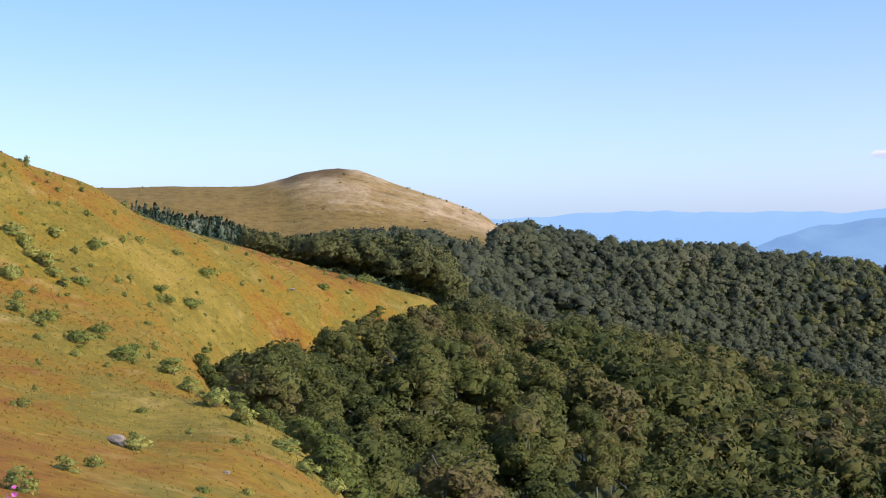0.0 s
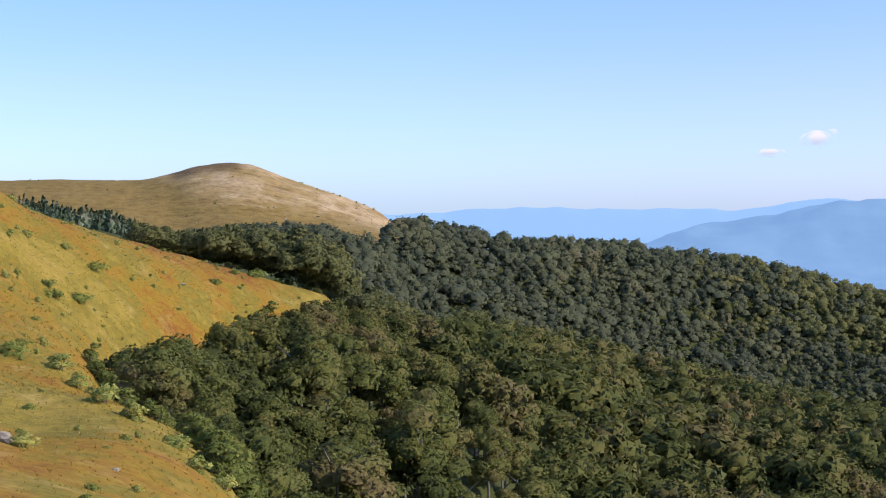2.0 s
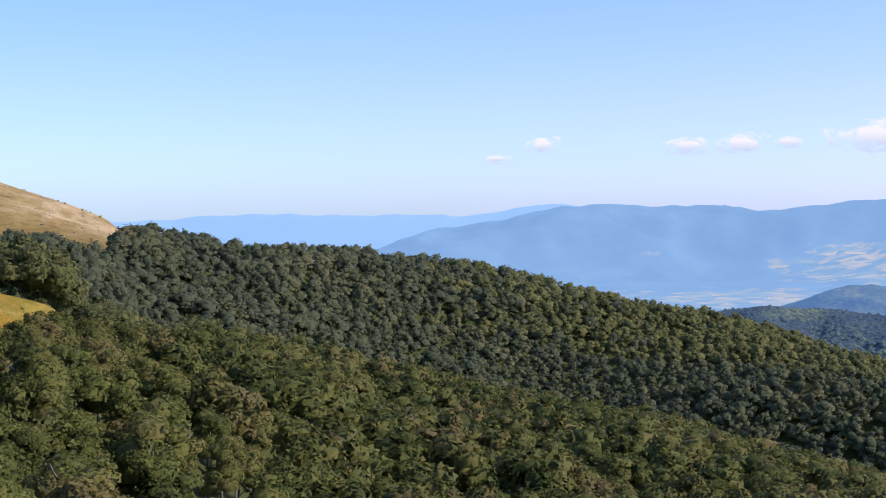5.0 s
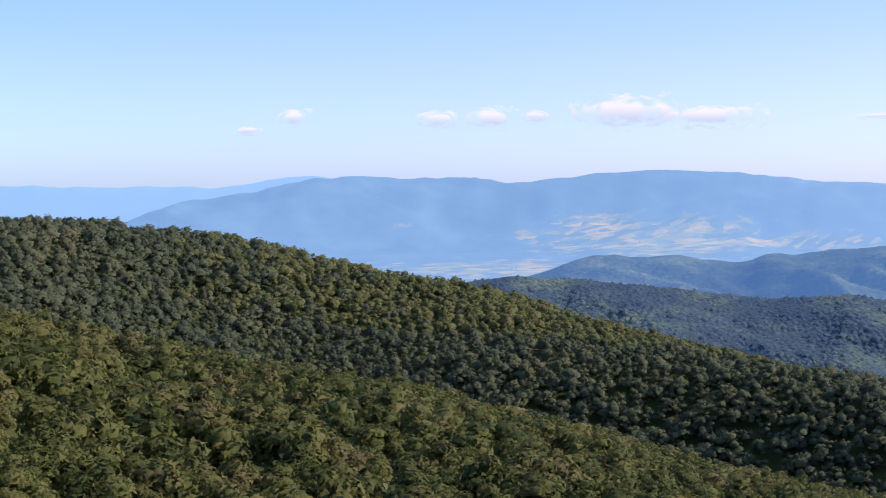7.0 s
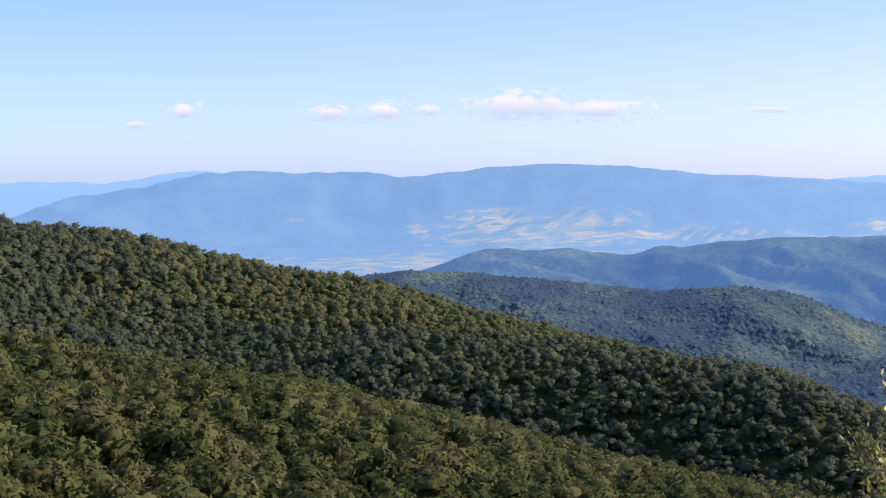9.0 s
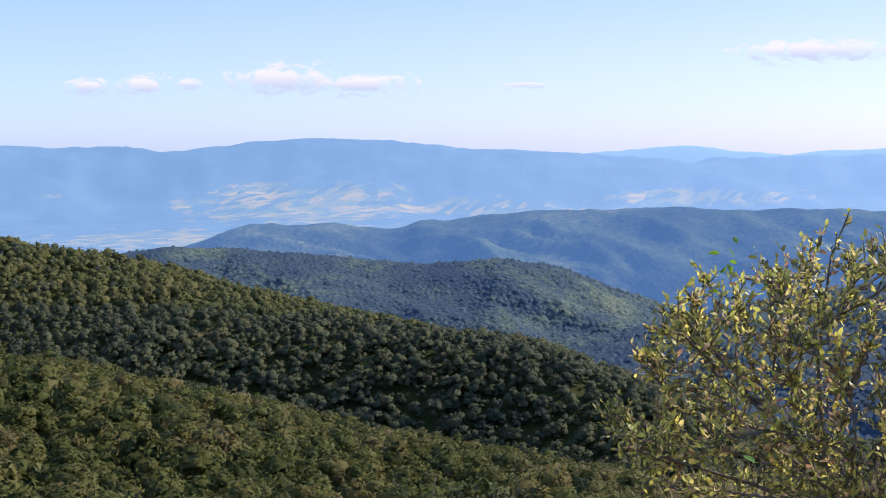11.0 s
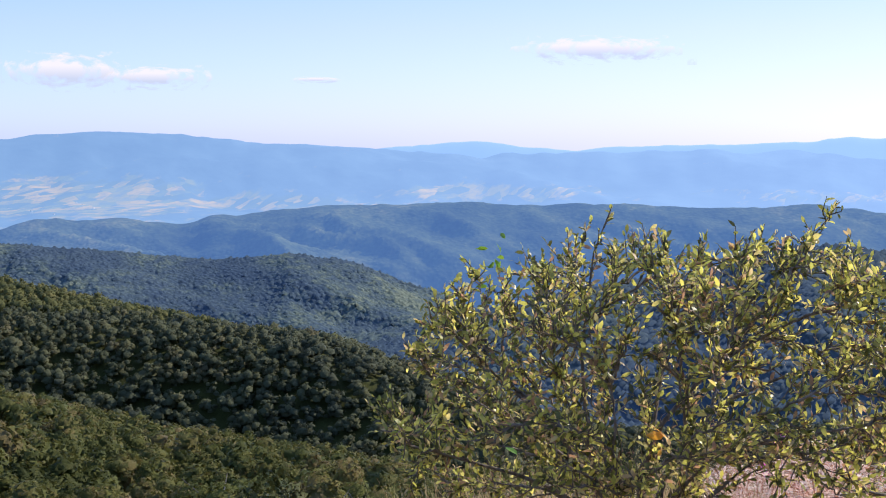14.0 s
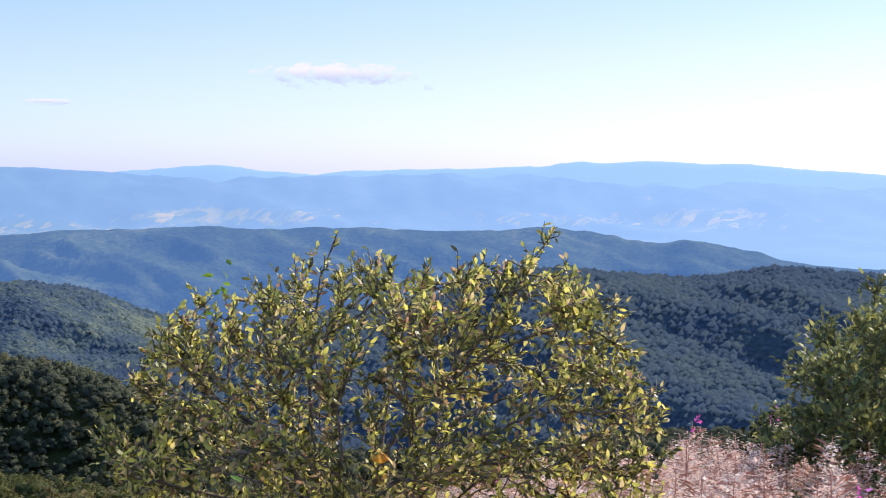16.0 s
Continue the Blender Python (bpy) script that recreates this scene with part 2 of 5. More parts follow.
def mesh_np(name, verts, faces, mats=(), slot=None, smooth=False, normals=None):
    """A mesh from arrays: verts (n, 3) and faces (m, 3 or 4)."""
    me = bpy.data.meshes.new(name)
    verts, faces = np.asarray(verts, np.float32), np.asarray(faces, np.int32)
    k = faces.shape[1]
    me.vertices.add(len(verts))
    me.vertices.foreach_set("co", verts.ravel())
    me.loops.add(faces.size)
    me.loops.foreach_set("vertex_index", faces.ravel())
    me.polygons.add(len(faces))
    me.polygons.foreach_set("loop_start", np.arange(0, faces.size, k, dtype=np.int32))
    for m in mats:
        me.materials.append(m)
    if slot is not None:
        me.polygons.foreach_set("material_index", np.asarray(slot, np.int32))
    me.polygons.foreach_set("use_smooth", np.full(len(faces), smooth))
    me.update(calc_edges=True)
    if normals is not None:
        me.normals_split_custom_set_from_vertices(normals.tolist())
    return me


RNG = np.random.default_rng(7)
PERM = np.random.default_rng(3).random((256, 256))


def vnoise(x, y):
    """Smooth value noise, 0 to 1."""
    xi, yi = np.floor(x).astype(int), np.floor(y).astype(int)
    fx, fy = x - xi, y - yi
    fx, fy = fx * fx * (3 - 2 * fx), fy * fy * (3 - 2 * fy)
    a, b = PERM[xi % 256, yi % 256], PERM[(xi + 1) % 256, yi % 256]
    c, d = PERM[xi % 256, (yi + 1) % 256], PERM[(xi + 1) % 256, (yi + 1) % 256]
    return (a * (1 - fx) + b * fx) * (1 - fy) + (c * (1 - fx) + d * fx) * fy


def fbm(x, y, octaves=4):
    total = 0 * x
    for k in range(octaves):
        total = total + (vnoise(x * 2 ** k + 17.3 * k, y * 2 ** k + 5.1 * k) - 0.5) / 2 ** k
    return total


def spurs(side, along, long, seed):
    """0 along the ridges of a slope's spurs, up to 1 in the gullies between."""
    q = (side + 0.5 * along) / long + 1.3 * fbm(side / (2.0 * long) + seed, along / (1.3 * long), 3)
    return np.abs(2 * vnoise(q + seed * 13.7, along / (3.0 * long) + seed * 3.1) - 1)


# ---- the lie of the land: heights by bearing (degrees to the right of +y) and distance ----
def curve(text):
    """A smooth function of the bearing from 'bearing:value' pairs."""
    at, val = np.array([[float(q) for q in pair.split(":")] for pair in text.split()]).T
    fine = np.arange(-40, 100, 0.1)
    line = np.interp(fine, at, val)
    k = np.exp(-np.linspace(-2, 2, 13) ** 2)
    line = np.convolve(np.pad(line, 6, mode="edge"), k / k.sum(), "valid")
    return lambda az: np.interp(az, fine, line)


T8 = curve("-17:-2.7 -8:-2.8 0:-3.2 35:-3.2 48:-2.35 72:-2.25")
T30 = curve("-17:-4.7 -10:-5.7 -5:-6.8 0:-9.5 40:-10.5 55:-9.5 72:-8.5")
T75 = curve("-17:-7.2 -12:-9.0 -9:-9.9 -8:-10.3 -6:-11.6 -4:-13.6 -2:-18 5:-27 40:-27 55:-24 72:-24")
# meadow rise and the hollow with the near wood
R4 = curve("-17:105 -10:115 -6:120 0:130 5:150 12:230 72:240")
E4 = curve("-17:-3.0 -12:-4.2 -10:-5.2 -9:-6.2 -8:-7.6 -6:-10 -3:-13 2:-15.5 20:-16.5 40:-17 55:-17 72:-14")
R5 = curve("-17:150 -12:165 -8:180 -3:200 0:215 3:280 6:370 12:520 20:600 32:610 45:560 72:480")
# crest of the meadow, then the crest of the near spur (ground under the trees)
E5 = curve("-18:2.4 -16.1:1.87 -15:1.24 -13.2:0.56 -12.4:0.24 -11.2:-0.59 -9.1:-1.3 -7:-1.88 -4.8:-2.54 -2.9:-3.19 -1.2:-3.62 -0.3:-3.95 0.8:-5.6 2.5:-6 6.7:-6.1 9.8:-6.5 12.9:-7.1 16.2:-7.8 18.8:-8.35 23:-8.95 26:-9.85 29.2:-10.45 32.6:-11.45 37.7:-12.35 45:-13.5 72:-14")
R7 = curve("-17:560 -8:560 0:640 3:720 7:800 14:930 20:960 32:930 45:860 55:930 72:930")
E7 = curve("-17:-1.5 -12.4:-0.9 -8.5:-1.4 -6:-2.2 -3.9:-1.9 -1.4:-1.75 2:-1.75 2.6:-1.55 3.5:-1.4 4.5:-1.7 5.4:-2.15 6.4:-2.45 7.9:-2.4 10.4:-2.75 12.9:-2.9 14.6:-3.15 16.7:-3.55 19.9:-4.35 23:-4.95 24.7:-5.2 27.2:-5.9 29.5:-6.3 32:-7.1 35.8:-7.9 39.9:-8.7 43:-9.7 45.4:-10.5 50:-12.2 55:-12 60:-11.2 72:-10.6")
E9 = curve("-17:0.5 -13.2:0.56 -12.2:0.49 -10:0.57 -8:0.52 -7.2:0.54 -6:0.78 -5.3:1.03 -3.9:1.22 -3:1.09 -1.8:0.62 0.3:-0.07 1.6:-0.57 2.3:-1.2 3.5:-2.2 6:-4 10:-6 20:-6.5 40:-7.7 44.5:-6.9 48:-6 54:-5 56.5:-4 58.6:-3.9 63.4:-4.25 66.9:-3.8 70.2:-4.1 76:-4")
E11 = curve("-17:-3 10:-5 22:-4.6 24.8:-4.05 26.2:-3.85 29.3:-4.05 32.9:-4.4 35.8:-4.6 38.4:-4.45 40.9:-4.75 43:-5.6 46:-6.6 55:-6.5 64:-4.6 69:-3.9 76:-4")
E13 = curve("-17:-3.5 20:-4.5 25:-4.2 27:-3.8 28.9:-3.1 30.5:-3.05 34.5:-3.22 38.2:-2.72 42:-2.5 47:-2.58 51.7:-2.5 54.7:-2.66 58.1:-2.5 60.6:-2.82 62.1:-3.05 62.9:-2.9 64.8:-3.18 67.5:-3.75 76:-4.2")


E6 = curve("-17:-1.6 -8:-1.8 0:-3 5:-4.2 10:-5.3 15:-6.2 21:-7.1 26:-7.2 32:-7.5 36:-8.1 40:-8.8 45.4:-10.6 50:-12.2 55:-12 72:-11")
R9 = curve("-17:1150 4:1150 10:1500 40:1700 72:1700")


def profile(az):
    """Distances and heights of the land along one bearing."""
    t = lambda r, el: r * math.tan(radians(el))
    r4, r5, r7, r9 = float(R4(az)), float(R5(az)), float(R7(az)), float(R9(az))
    r6 = r7 * 0.87
    up = float(np.interp(az, [4, 9], [0, 0.38]))
    z5, z6, z7 = t(r5, E5(az)), t(r6, E6(az) + up), t(r7, E7(az) + up)
    # small knobs along the farther crests
    knob = np.array(az * 0.9)
    z9, z11, z13 = t(r9, E9(az)), t(2250, E11(az) + 0.09 * fbm(knob, knob * 0 + 3.7, 4)), t(3000, E13(az) + 0.13 * fbm(knob, knob * 0 + 9.3, 4))
    gap = 34 if az > 3 else 10
    r = [0, 8, 30, 75, r4, r5, r5 * 0.5 + r6 * 0.5, r6, r7, (r7 + r9) / 2, r9, r9 * 0.68 + 2250 * 0.32, 2250, 2350, 3000, 3300]
    mid = z7 - 8 if az < 2 else min(z7 - 40, z9 - 30)
    z = [-1.6, T8(az), T30(az), T75(az), t(r4, E4(az)), z5, min(z5, z6) - gap, z6, z7, mid, z9, min(z9, z11) - 45, z11, min(z11, z13) - 60, z13, -260]
    return np.array(r, float), np.array([float(q) for q in z])


def smooth_interp(r, z, at):
    """Monotone cubic through the points."""
    h, d = np.diff(r), np.diff(z) / np.diff(r)
    m = np.zeros(len(r))
    for k in range(1, len(r) - 1):
        if d[k - 1] * d[k] > 0:
            m[k] = 2 * d[k - 1] * d[k] / (d[k - 1] + d[k])
    m[0], m[-1] = d[0], d[-1]
    k = np.clip(np.searchsorted(r, at) - 1, 0, len(h) - 1)
    s = (at - r[k]) / h[k]
    return (z[k] * (1 + 2 * s) * (1 - s) ** 2 + h[k] * m[k] * s * (1 - s) ** 2
            + z[k + 1] * s * s * (3 - 2 * s) + h[k] * m[k + 1] * s * s * (s - 1))


AZ_STEP = 0.16
AZ_VIEW = np.arange(-22, 78.01, AZ_STEP)
AZ_BACK = np.arange(81, 337, 4.0)
AZS = np.concatenate([AZ_VIEW, AZ_BACK])
RINGS = np.concatenate([[0.03], np.geomspace(1.0, 30, 40, endpoint=False), np.linspace(30, 230, 95, endpoint=False), np.geomspace(230, 860, 60, endpoint=False), np.linspace(860, 1500, 32, endpoint=False), np.linspace(1500, 3060, 110), np.linspace(3100, 3300, 4)])
back_r = np.array([0, 8, 30, 75, 150, 400, 1200, 3300.0])
back_z = np.array([-1.6, -1.4, -0.4, 2, 6, 10, -20, -260.0])


def heights():
    rows = []
    for az in AZS:
        if az > 78:
            far = min((az - 78) / 60, (338 - az) / 60, 1.0)
            far = far * far * (3 - 2 * far)
            near = smooth_interp(*profile(76 if az < 208 else -20), RINGS)
            rows.append(near * (1 - far) + smooth_interp(back_r, back_z, RINGS) * far)
        else:
            rows.append(smooth_interp(*profile(az), RINGS))
    z = np.array(rows)
    a, r = np.meshgrid(np.radians(AZS), RINGS, indexing="ij")
    x, y = r * np.sin(a), r * np.cos(a)
    z = z + fbm(x / 9, y / 9, 4) * np.clip((r - 6) / 40, 0, 1) * 0.65
    # spurs and gullies run down the far slopes from each crest
    deg = np.degrees(a)
    r9, r7 = R9(deg), R7(deg)
    hill = deg < 3
    side = r * a
    for foot, rc, wide, deep, long, fade in ((r7 + 60, r9, 380, 66, 210, np.interp(deg, [38, 46], [0, 1])),
                                             (r9 + 20, 2250 + 0 * r, 300, 78, 230, np.interp(deg, [4, 10], [0, 1])),
                                             (2330, 3000 + 0 * r, 420, 88, 260, np.interp(deg, [4, 10], [0, 1]))):
        down = np.clip((rc - r) / wide, 0, 1) ** 0.85 * np.clip((r - foot) / 60, 0, 1) * fade
        z = z - down * (deep * spurs(side, r, long, 1 + wide / 100) + 0.5 * deep * spurs(side, r, long * 0.42, 2 + wide / 100) + 0.17 * deep * spurs(side, r, long * 0.19, 3 + wide / 100))
    z = z - np.where(hill & (r > 760), np.abs(fbm(x / 150, y / 150, 3)) * 14 * (1 - np.exp(-((r - r9) / 120) ** 2)), 0)
    z = z + fbm(x / 60, y / 60, 3) * np.clip((r - 1000) / 600, 0, 1) * np.where(hill, 2.5, 6)
    return x, y, z


GX, GY, GZ = heights()


def ground_at(az, r):
    """Height of the land at a bearing inside the view and a distance."""
    az, r = np.asarray(az, float), np.asarray(r, float)
    i = np.clip((az + 22) / AZ_STEP, 0, len(AZ_VIEW) - 1.001)
    j = np.clip(np.interp(r, RINGS, np.arange(len(RINGS))), 0, len(RINGS) - 1.001)
    i0, j0 = i.astype(int), j.astype(int)
    fi, fj = i - i0, j - j0
    return ((GZ[i0, j0] * (1 - fj) + GZ[i0, j0 + 1] * fj) * (1 - fi)
            + (GZ[i0 + 1, j0] * (1 - fj) + GZ[i0 + 1, j0 + 1] * fj) * fi)


EL = np.degrees(np.arctan2(GZ[:len(AZ_VIEW)], RINGS))
HIDE = np.concatenate([np.full((len(AZ_VIEW), 2), -90.0), np.maximum.accumulate(EL, 1)[:, :-2]], 1)


def in_sight(az, r, high):
    """Whether something that high on the ground stands clear of the nearer land."""
    i = np.clip(np.round((az + 22) / AZ_STEP).astype(int), 0, len(AZ_VIEW) - 1)
    j = np.clip(np.searchsorted(RINGS, r) - 1, 0, len(RINGS) - 1)
    return np.degrees(np.arctan2(ground_at(az, r) + high, r)) > HIDE[i, j]


def place(az, r, lift=0.0):
    """World place on the ground at a bearing and a distance."""
    a = radians(az)
    return Vector((r * math.sin(a), r * math.cos(a), float(ground_at(az, r)) + lift))


# left edge of the near wood: bearing by distance; beyond it the meadow lies open
def wood_edge(r):
    return np.interp(r, [40, 50, 62, 72, 84, 96, 106, 120, 150, 175, 200, 215, 400],
                     [-1.5, -2.4, -3.7, -4.7, -6.3, -7.7, -8.4, -7.9, -5.6, -2.8, -0.6, 0.3, 0.3])


def forest_kind(az, r):
    """0 open meadow, 1 dry hill, 2 wood, 3 far woods, 4 farther woods."""
    kind = np.full(np.broadcast(az, r).shape, 2)
    kind = np.where((az < wood_edge(r)) & (r < 230), 0, kind)
    kind = np.where((r < 14), 0, kind)
    foot = np.interp(az, [-17, -11, -8, -5.6, -4, -1.4, 0.3, 2.2], [640, 640, 720, 600, 680, 690, 640, 690])
    kind = np.where((az < 2.6) & (r > foot), 1, kind)
    kind = np.where((r > R7(az) + 60) & (az > 2.6), 3, kind)
    # below 47 degrees the slope keeps the far colour, darkened for its shade
    kind = np.where((r > R7(az) + 60) & (r < 1950) & (az > 47), 5, kind)
    return np.where((r > 2420) & (az > 2.6), 4, kind)


# ---- ground ----
def build_ground():
    na, nr = GX.shape
    verts = np.stack([GX, GY, GZ], -1).reshape(-1, 3)
    verts = np.concatenate([verts, [[0, 0, -1.6]]])
    i, j = np.meshgrid(np.arange(na), np.arange(nr - 1), indexing="ij")
    i2 = (i + 1) % na
    faces = np.stack([i * nr + j, i * nr + j + 1, i2 * nr + j + 1, i2 * nr + j], -1).reshape(-1, 4)
    az = np.where(AZS[i] > 180, AZS[i] - 360, AZS[i]).ravel()
    slot = forest_kind(az, RINGS[j].ravel())
    slot = np.where((np.abs(az - 28) > 52), np.where(RINGS[j].ravel() < 300, 0, 3), slot)
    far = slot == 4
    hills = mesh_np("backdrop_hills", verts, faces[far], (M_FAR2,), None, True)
    tagged(new("backdrop_hills", hills), "wooded hills with folded spurs before the valley, glowing haze-blue", "hills", kind="structure")
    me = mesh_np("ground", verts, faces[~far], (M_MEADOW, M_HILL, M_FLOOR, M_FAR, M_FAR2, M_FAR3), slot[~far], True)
    # the lower flank of the hill is browner than its top
    el, deg = np.degrees(np.arctan2(GZ, RINGS[None, :])), np.where(AZS > 180, AZS - 360, AZS)[:, None]
    low = np.clip((0.42 - (deg + 7) * 0.2 - el + 0.5 * fbm(GX / 60, GY / 60, 3)) / 0.25 + 0.5, 0, 1)
    att = me.attributes.new("flank", "FLOAT", "POINT")
    att.data.foreach_set("value", np.append(low.ravel() * 0.85, 0).astype(np.float32))
    # bleached bands across the hill, and a darker brown strip along its summit
    band = fbm((deg + 0 * el) * 0.55 + 9, (el + 0.16 * (deg + 5)) * 8, 4)
    pale = np.clip((band - 0.01) * 8, 0, 1) * np.clip((el - 0.15 + 0.26 * (deg + 4.5)) / 0.5, 0, 1)
    cap = np.clip((el - (E9(deg) - 0.26)) / 0.1, 0, 1) * np.clip((deg + 6.4) / 0.5, 0, 1) * np.clip((-3.3 - deg) / 0.4, 0, 1)
    for name, value in (("pale", pale), ("cap", cap)):
        att = me.attributes.new(name, "FLOAT", "POINT")
        att.data.foreach_set("value", np.append(value.ravel(), 0).astype(np.float32))
    ob = new("ground", me)
    return tagged(ob, "golden mountain meadow, bare hill and wooded slopes", "terrain", kind="structure")


build_ground()


# ---- the distance: hazy valley and blue ranges, far behind the rest ----
def haze_material(name, low, high, veil):
    """Far land seen through miles of air: woods and fields, the blue haze added as emission."""
    m, n, l, p = material(name)
    tex = noise_at(n, l, 0.006, 6, 0.66, ((0, 0, 0.54), (1, 0.6, 1.6)))
    cr = ramp(n, [(0.38, low), (0.62, high)])
    l.new(tex.outputs["Fac"], cr.inputs[0])
    att = n.new("ShaderNodeAttribute")
    att.attribute_name = "fields"
    cells = node(n, "TexVoronoi", Scale=0.05)
    geo = n.new("ShaderNodeNewGeometry")
    mp = n.new("ShaderNodeMapping")
    mp.inputs["Rotation"].default_value = (0, 0, 0.54)
    mp.inputs["Scale"].default_value = (0.42, 0.85, 0.42)
    l.new(geo.outputs["Position"], mp.inputs[0])
    l.new(mp.outputs[0], cells.inputs["Vector"])
    pick = ramp(n, [(0.3, (0.045, 0.06, 0.04)), (0.45, (0.12, 0.11, 0.03)), (0.6, (0.19, 0.125, 0.015)), (0.8, (0.30, 0.17, 0.015))])
    l.new(cells.outputs["Color"], pick.inputs[0])
    edge = n.new("ShaderNodeMath")
    edge.operation = "MULTIPLY_ADD"
    big = noise_at(n, l, 0.012, 5, 0.65)
    l.new(big.outputs["Fac"], edge.inputs[0])
    edge.inputs[1].default_value = 2.4
    l.new(att.outputs["Fac"], edge.inputs[2])
    er = ramp(n, [(0.66, (0, 0, 0)), (0.82, (1, 1, 1))])
    half = n.new("ShaderNodeMath")
    half.operation = "MULTIPLY"
    half.inputs[1].default_value = 0.5
    l.new(edge.outputs[0], half.inputs[0])
    l.new(half.outputs[0], er.inputs[0])
    rows = noise_at(n, l, 0.022, 5, 0.7, ((0, 0, 0.54), (1, 2.6, 1)))
    rr = ramp(n, [(0.36, (0.25, 0.25, 0.25)), (0.56, (1, 1, 1))])
    l.new(rows.outputs["Fac"], rr.inputs[0])
    col = mix(n, l, "MIX", mix(n, l, "MULTIPLY", 1.0, er.outputs[0], rr.outputs[0]), cr.outputs[0], pick.outputs[0])
    l.new(col, p.inputs["Base Color"])
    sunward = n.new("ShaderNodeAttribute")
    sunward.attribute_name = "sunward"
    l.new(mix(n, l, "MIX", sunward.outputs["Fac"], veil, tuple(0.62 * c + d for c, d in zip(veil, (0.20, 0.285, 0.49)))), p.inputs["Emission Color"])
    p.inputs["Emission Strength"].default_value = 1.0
    p.inputs["Roughness"].default_value = 1.0
    p.inputs["Specular IOR Level"].default_value = 0.0
    return m


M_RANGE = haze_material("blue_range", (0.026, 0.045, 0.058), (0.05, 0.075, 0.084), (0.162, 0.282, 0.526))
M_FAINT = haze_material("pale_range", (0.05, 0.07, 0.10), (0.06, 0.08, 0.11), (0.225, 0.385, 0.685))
E_MAIN = curve("-40:-2 8:-2.6 11.6:-1.73 13.8:-1.2 16.2:-0.71 18:-0.42 19.6:-0.25 23:-0.3 26:-0.33 28.4:-0.2 29.7:0 31.1:0.13 34.2:0.09 36.2:-0.15 40.5:-0.38 42:-0.46 45.5:-0.62 46.7:-0.55 48:-0.7 50:-0.85 53:-0.75 56:-0.6 60:-0.75 76:-0.9 100:-1")
E_FAINT = curve("-40:-1 2:-0.75 3.5:-0.67 6.3:-0.46 10.2:-0.5 14.2:-0.5 14.8:-0.55 16.5:-0.33 18.3:-0.1 19.2:-0.14 23:-0.5 40:-0.6 42.8:-0.4 44.3:-0.22 45.7:-0.13 47.5:-0.42 49.2:-0.52 50.9:-0.38 54:-0.3 57.5:-0.19 58.7:-0.04 61.9:0.04 66:-0.12 70.1:-0.38 76:-0.6 100:-0.8")


FAR_LAND = {}


def build_range(name, label, crest, radii, drops, mat, rough, fields, rows=15):
    """A belt of far land: drops are the heights of each radius, the crest last but one."""
    azs = np.arange(-60, 120, 0.2)
    rr = np.concatenate([np.linspace(a, b, rows, endpoint=False) for a, b in zip(radii, radii[1:])] + [[radii[-1]]])
    a, r = np.meshgrid(np.radians(azs), rr, indexing="ij")
    x, y = r * np.sin(a), r * np.cos(a)
    top = np.tan(np.radians(crest(azs) + 0.1 * fbm(azs * 1.3, azs * 0 + 3.3, 4))) * radii[-2]
    z = np.array([smooth_interp(np.array(radii, float), np.array([*drops, t, -260.0]), rr) for t in top])
    up = np.clip((z + 225) / 225, 0, 1.2)
    z += rough * (np.abs(fbm(x / 420, y / 420, 4)) * -2 + 0.5) * 65 * np.clip(up * (1.05 - up) * 3, 0, 1)
    na, nr = x.shape
    i, j = np.meshgrid(np.arange(na - 1), np.arange(nr - 1), indexing="ij")
    faces = np.stack([i * nr + j, i * nr + j + 1, (i + 1) * nr + j + 1, (i + 1) * nr + j], -1).reshape(-1, 4)
    me = mesh_np(name, np.stack([x, y, z], -1).reshape(-1, 3), faces, (mat,), None, True)
    FAR_LAND[name] = (azs, rr, z)
    az = np.degrees(a)
    el = np.degrees(np.arctan2(z, r))
    farm = np.zeros_like(az) - 1.0
    for ca, ce, wa, we, k in fields:
        farm = np.maximum(farm, 1.25 * k * np.exp(-((az - ca) / wa) ** 2 - ((el - ce) / we) ** 2) - 0.25)
    att = me.attributes.new("fields", "FLOAT", "POINT")
    att.data.foreach_set("value", farm.ravel().astype(np.float32))
    # the painted haze glows more towards the sun
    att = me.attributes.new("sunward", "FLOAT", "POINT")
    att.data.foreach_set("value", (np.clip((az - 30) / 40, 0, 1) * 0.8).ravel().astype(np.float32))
    return tagged(new(name, me), label, "mountains", kind="structure")


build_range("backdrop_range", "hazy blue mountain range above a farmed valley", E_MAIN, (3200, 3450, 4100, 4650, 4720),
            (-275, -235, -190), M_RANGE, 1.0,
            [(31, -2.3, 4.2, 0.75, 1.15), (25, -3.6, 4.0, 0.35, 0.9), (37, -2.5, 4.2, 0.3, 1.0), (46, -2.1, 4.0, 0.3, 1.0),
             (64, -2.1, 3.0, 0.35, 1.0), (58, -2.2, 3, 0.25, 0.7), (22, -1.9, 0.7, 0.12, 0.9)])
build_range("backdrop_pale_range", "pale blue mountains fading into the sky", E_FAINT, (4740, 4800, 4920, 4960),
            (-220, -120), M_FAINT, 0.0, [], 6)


# ---- trees ----
def ico():
    bm = bmesh.new()
    bmesh.ops.create_icosphere(bm, subdivisions=1, radius=1)
    v = np.array([q.co for q in bm.verts])
    f = np.array([[q.index for q in face.verts] for face in bm.faces])
    bm.free()
    return v, f


ICO_V, ICO_F = ico()
DOME_F = ICO_F[ICO_V[ICO_F].mean(1)[:, 2] > -0.55]


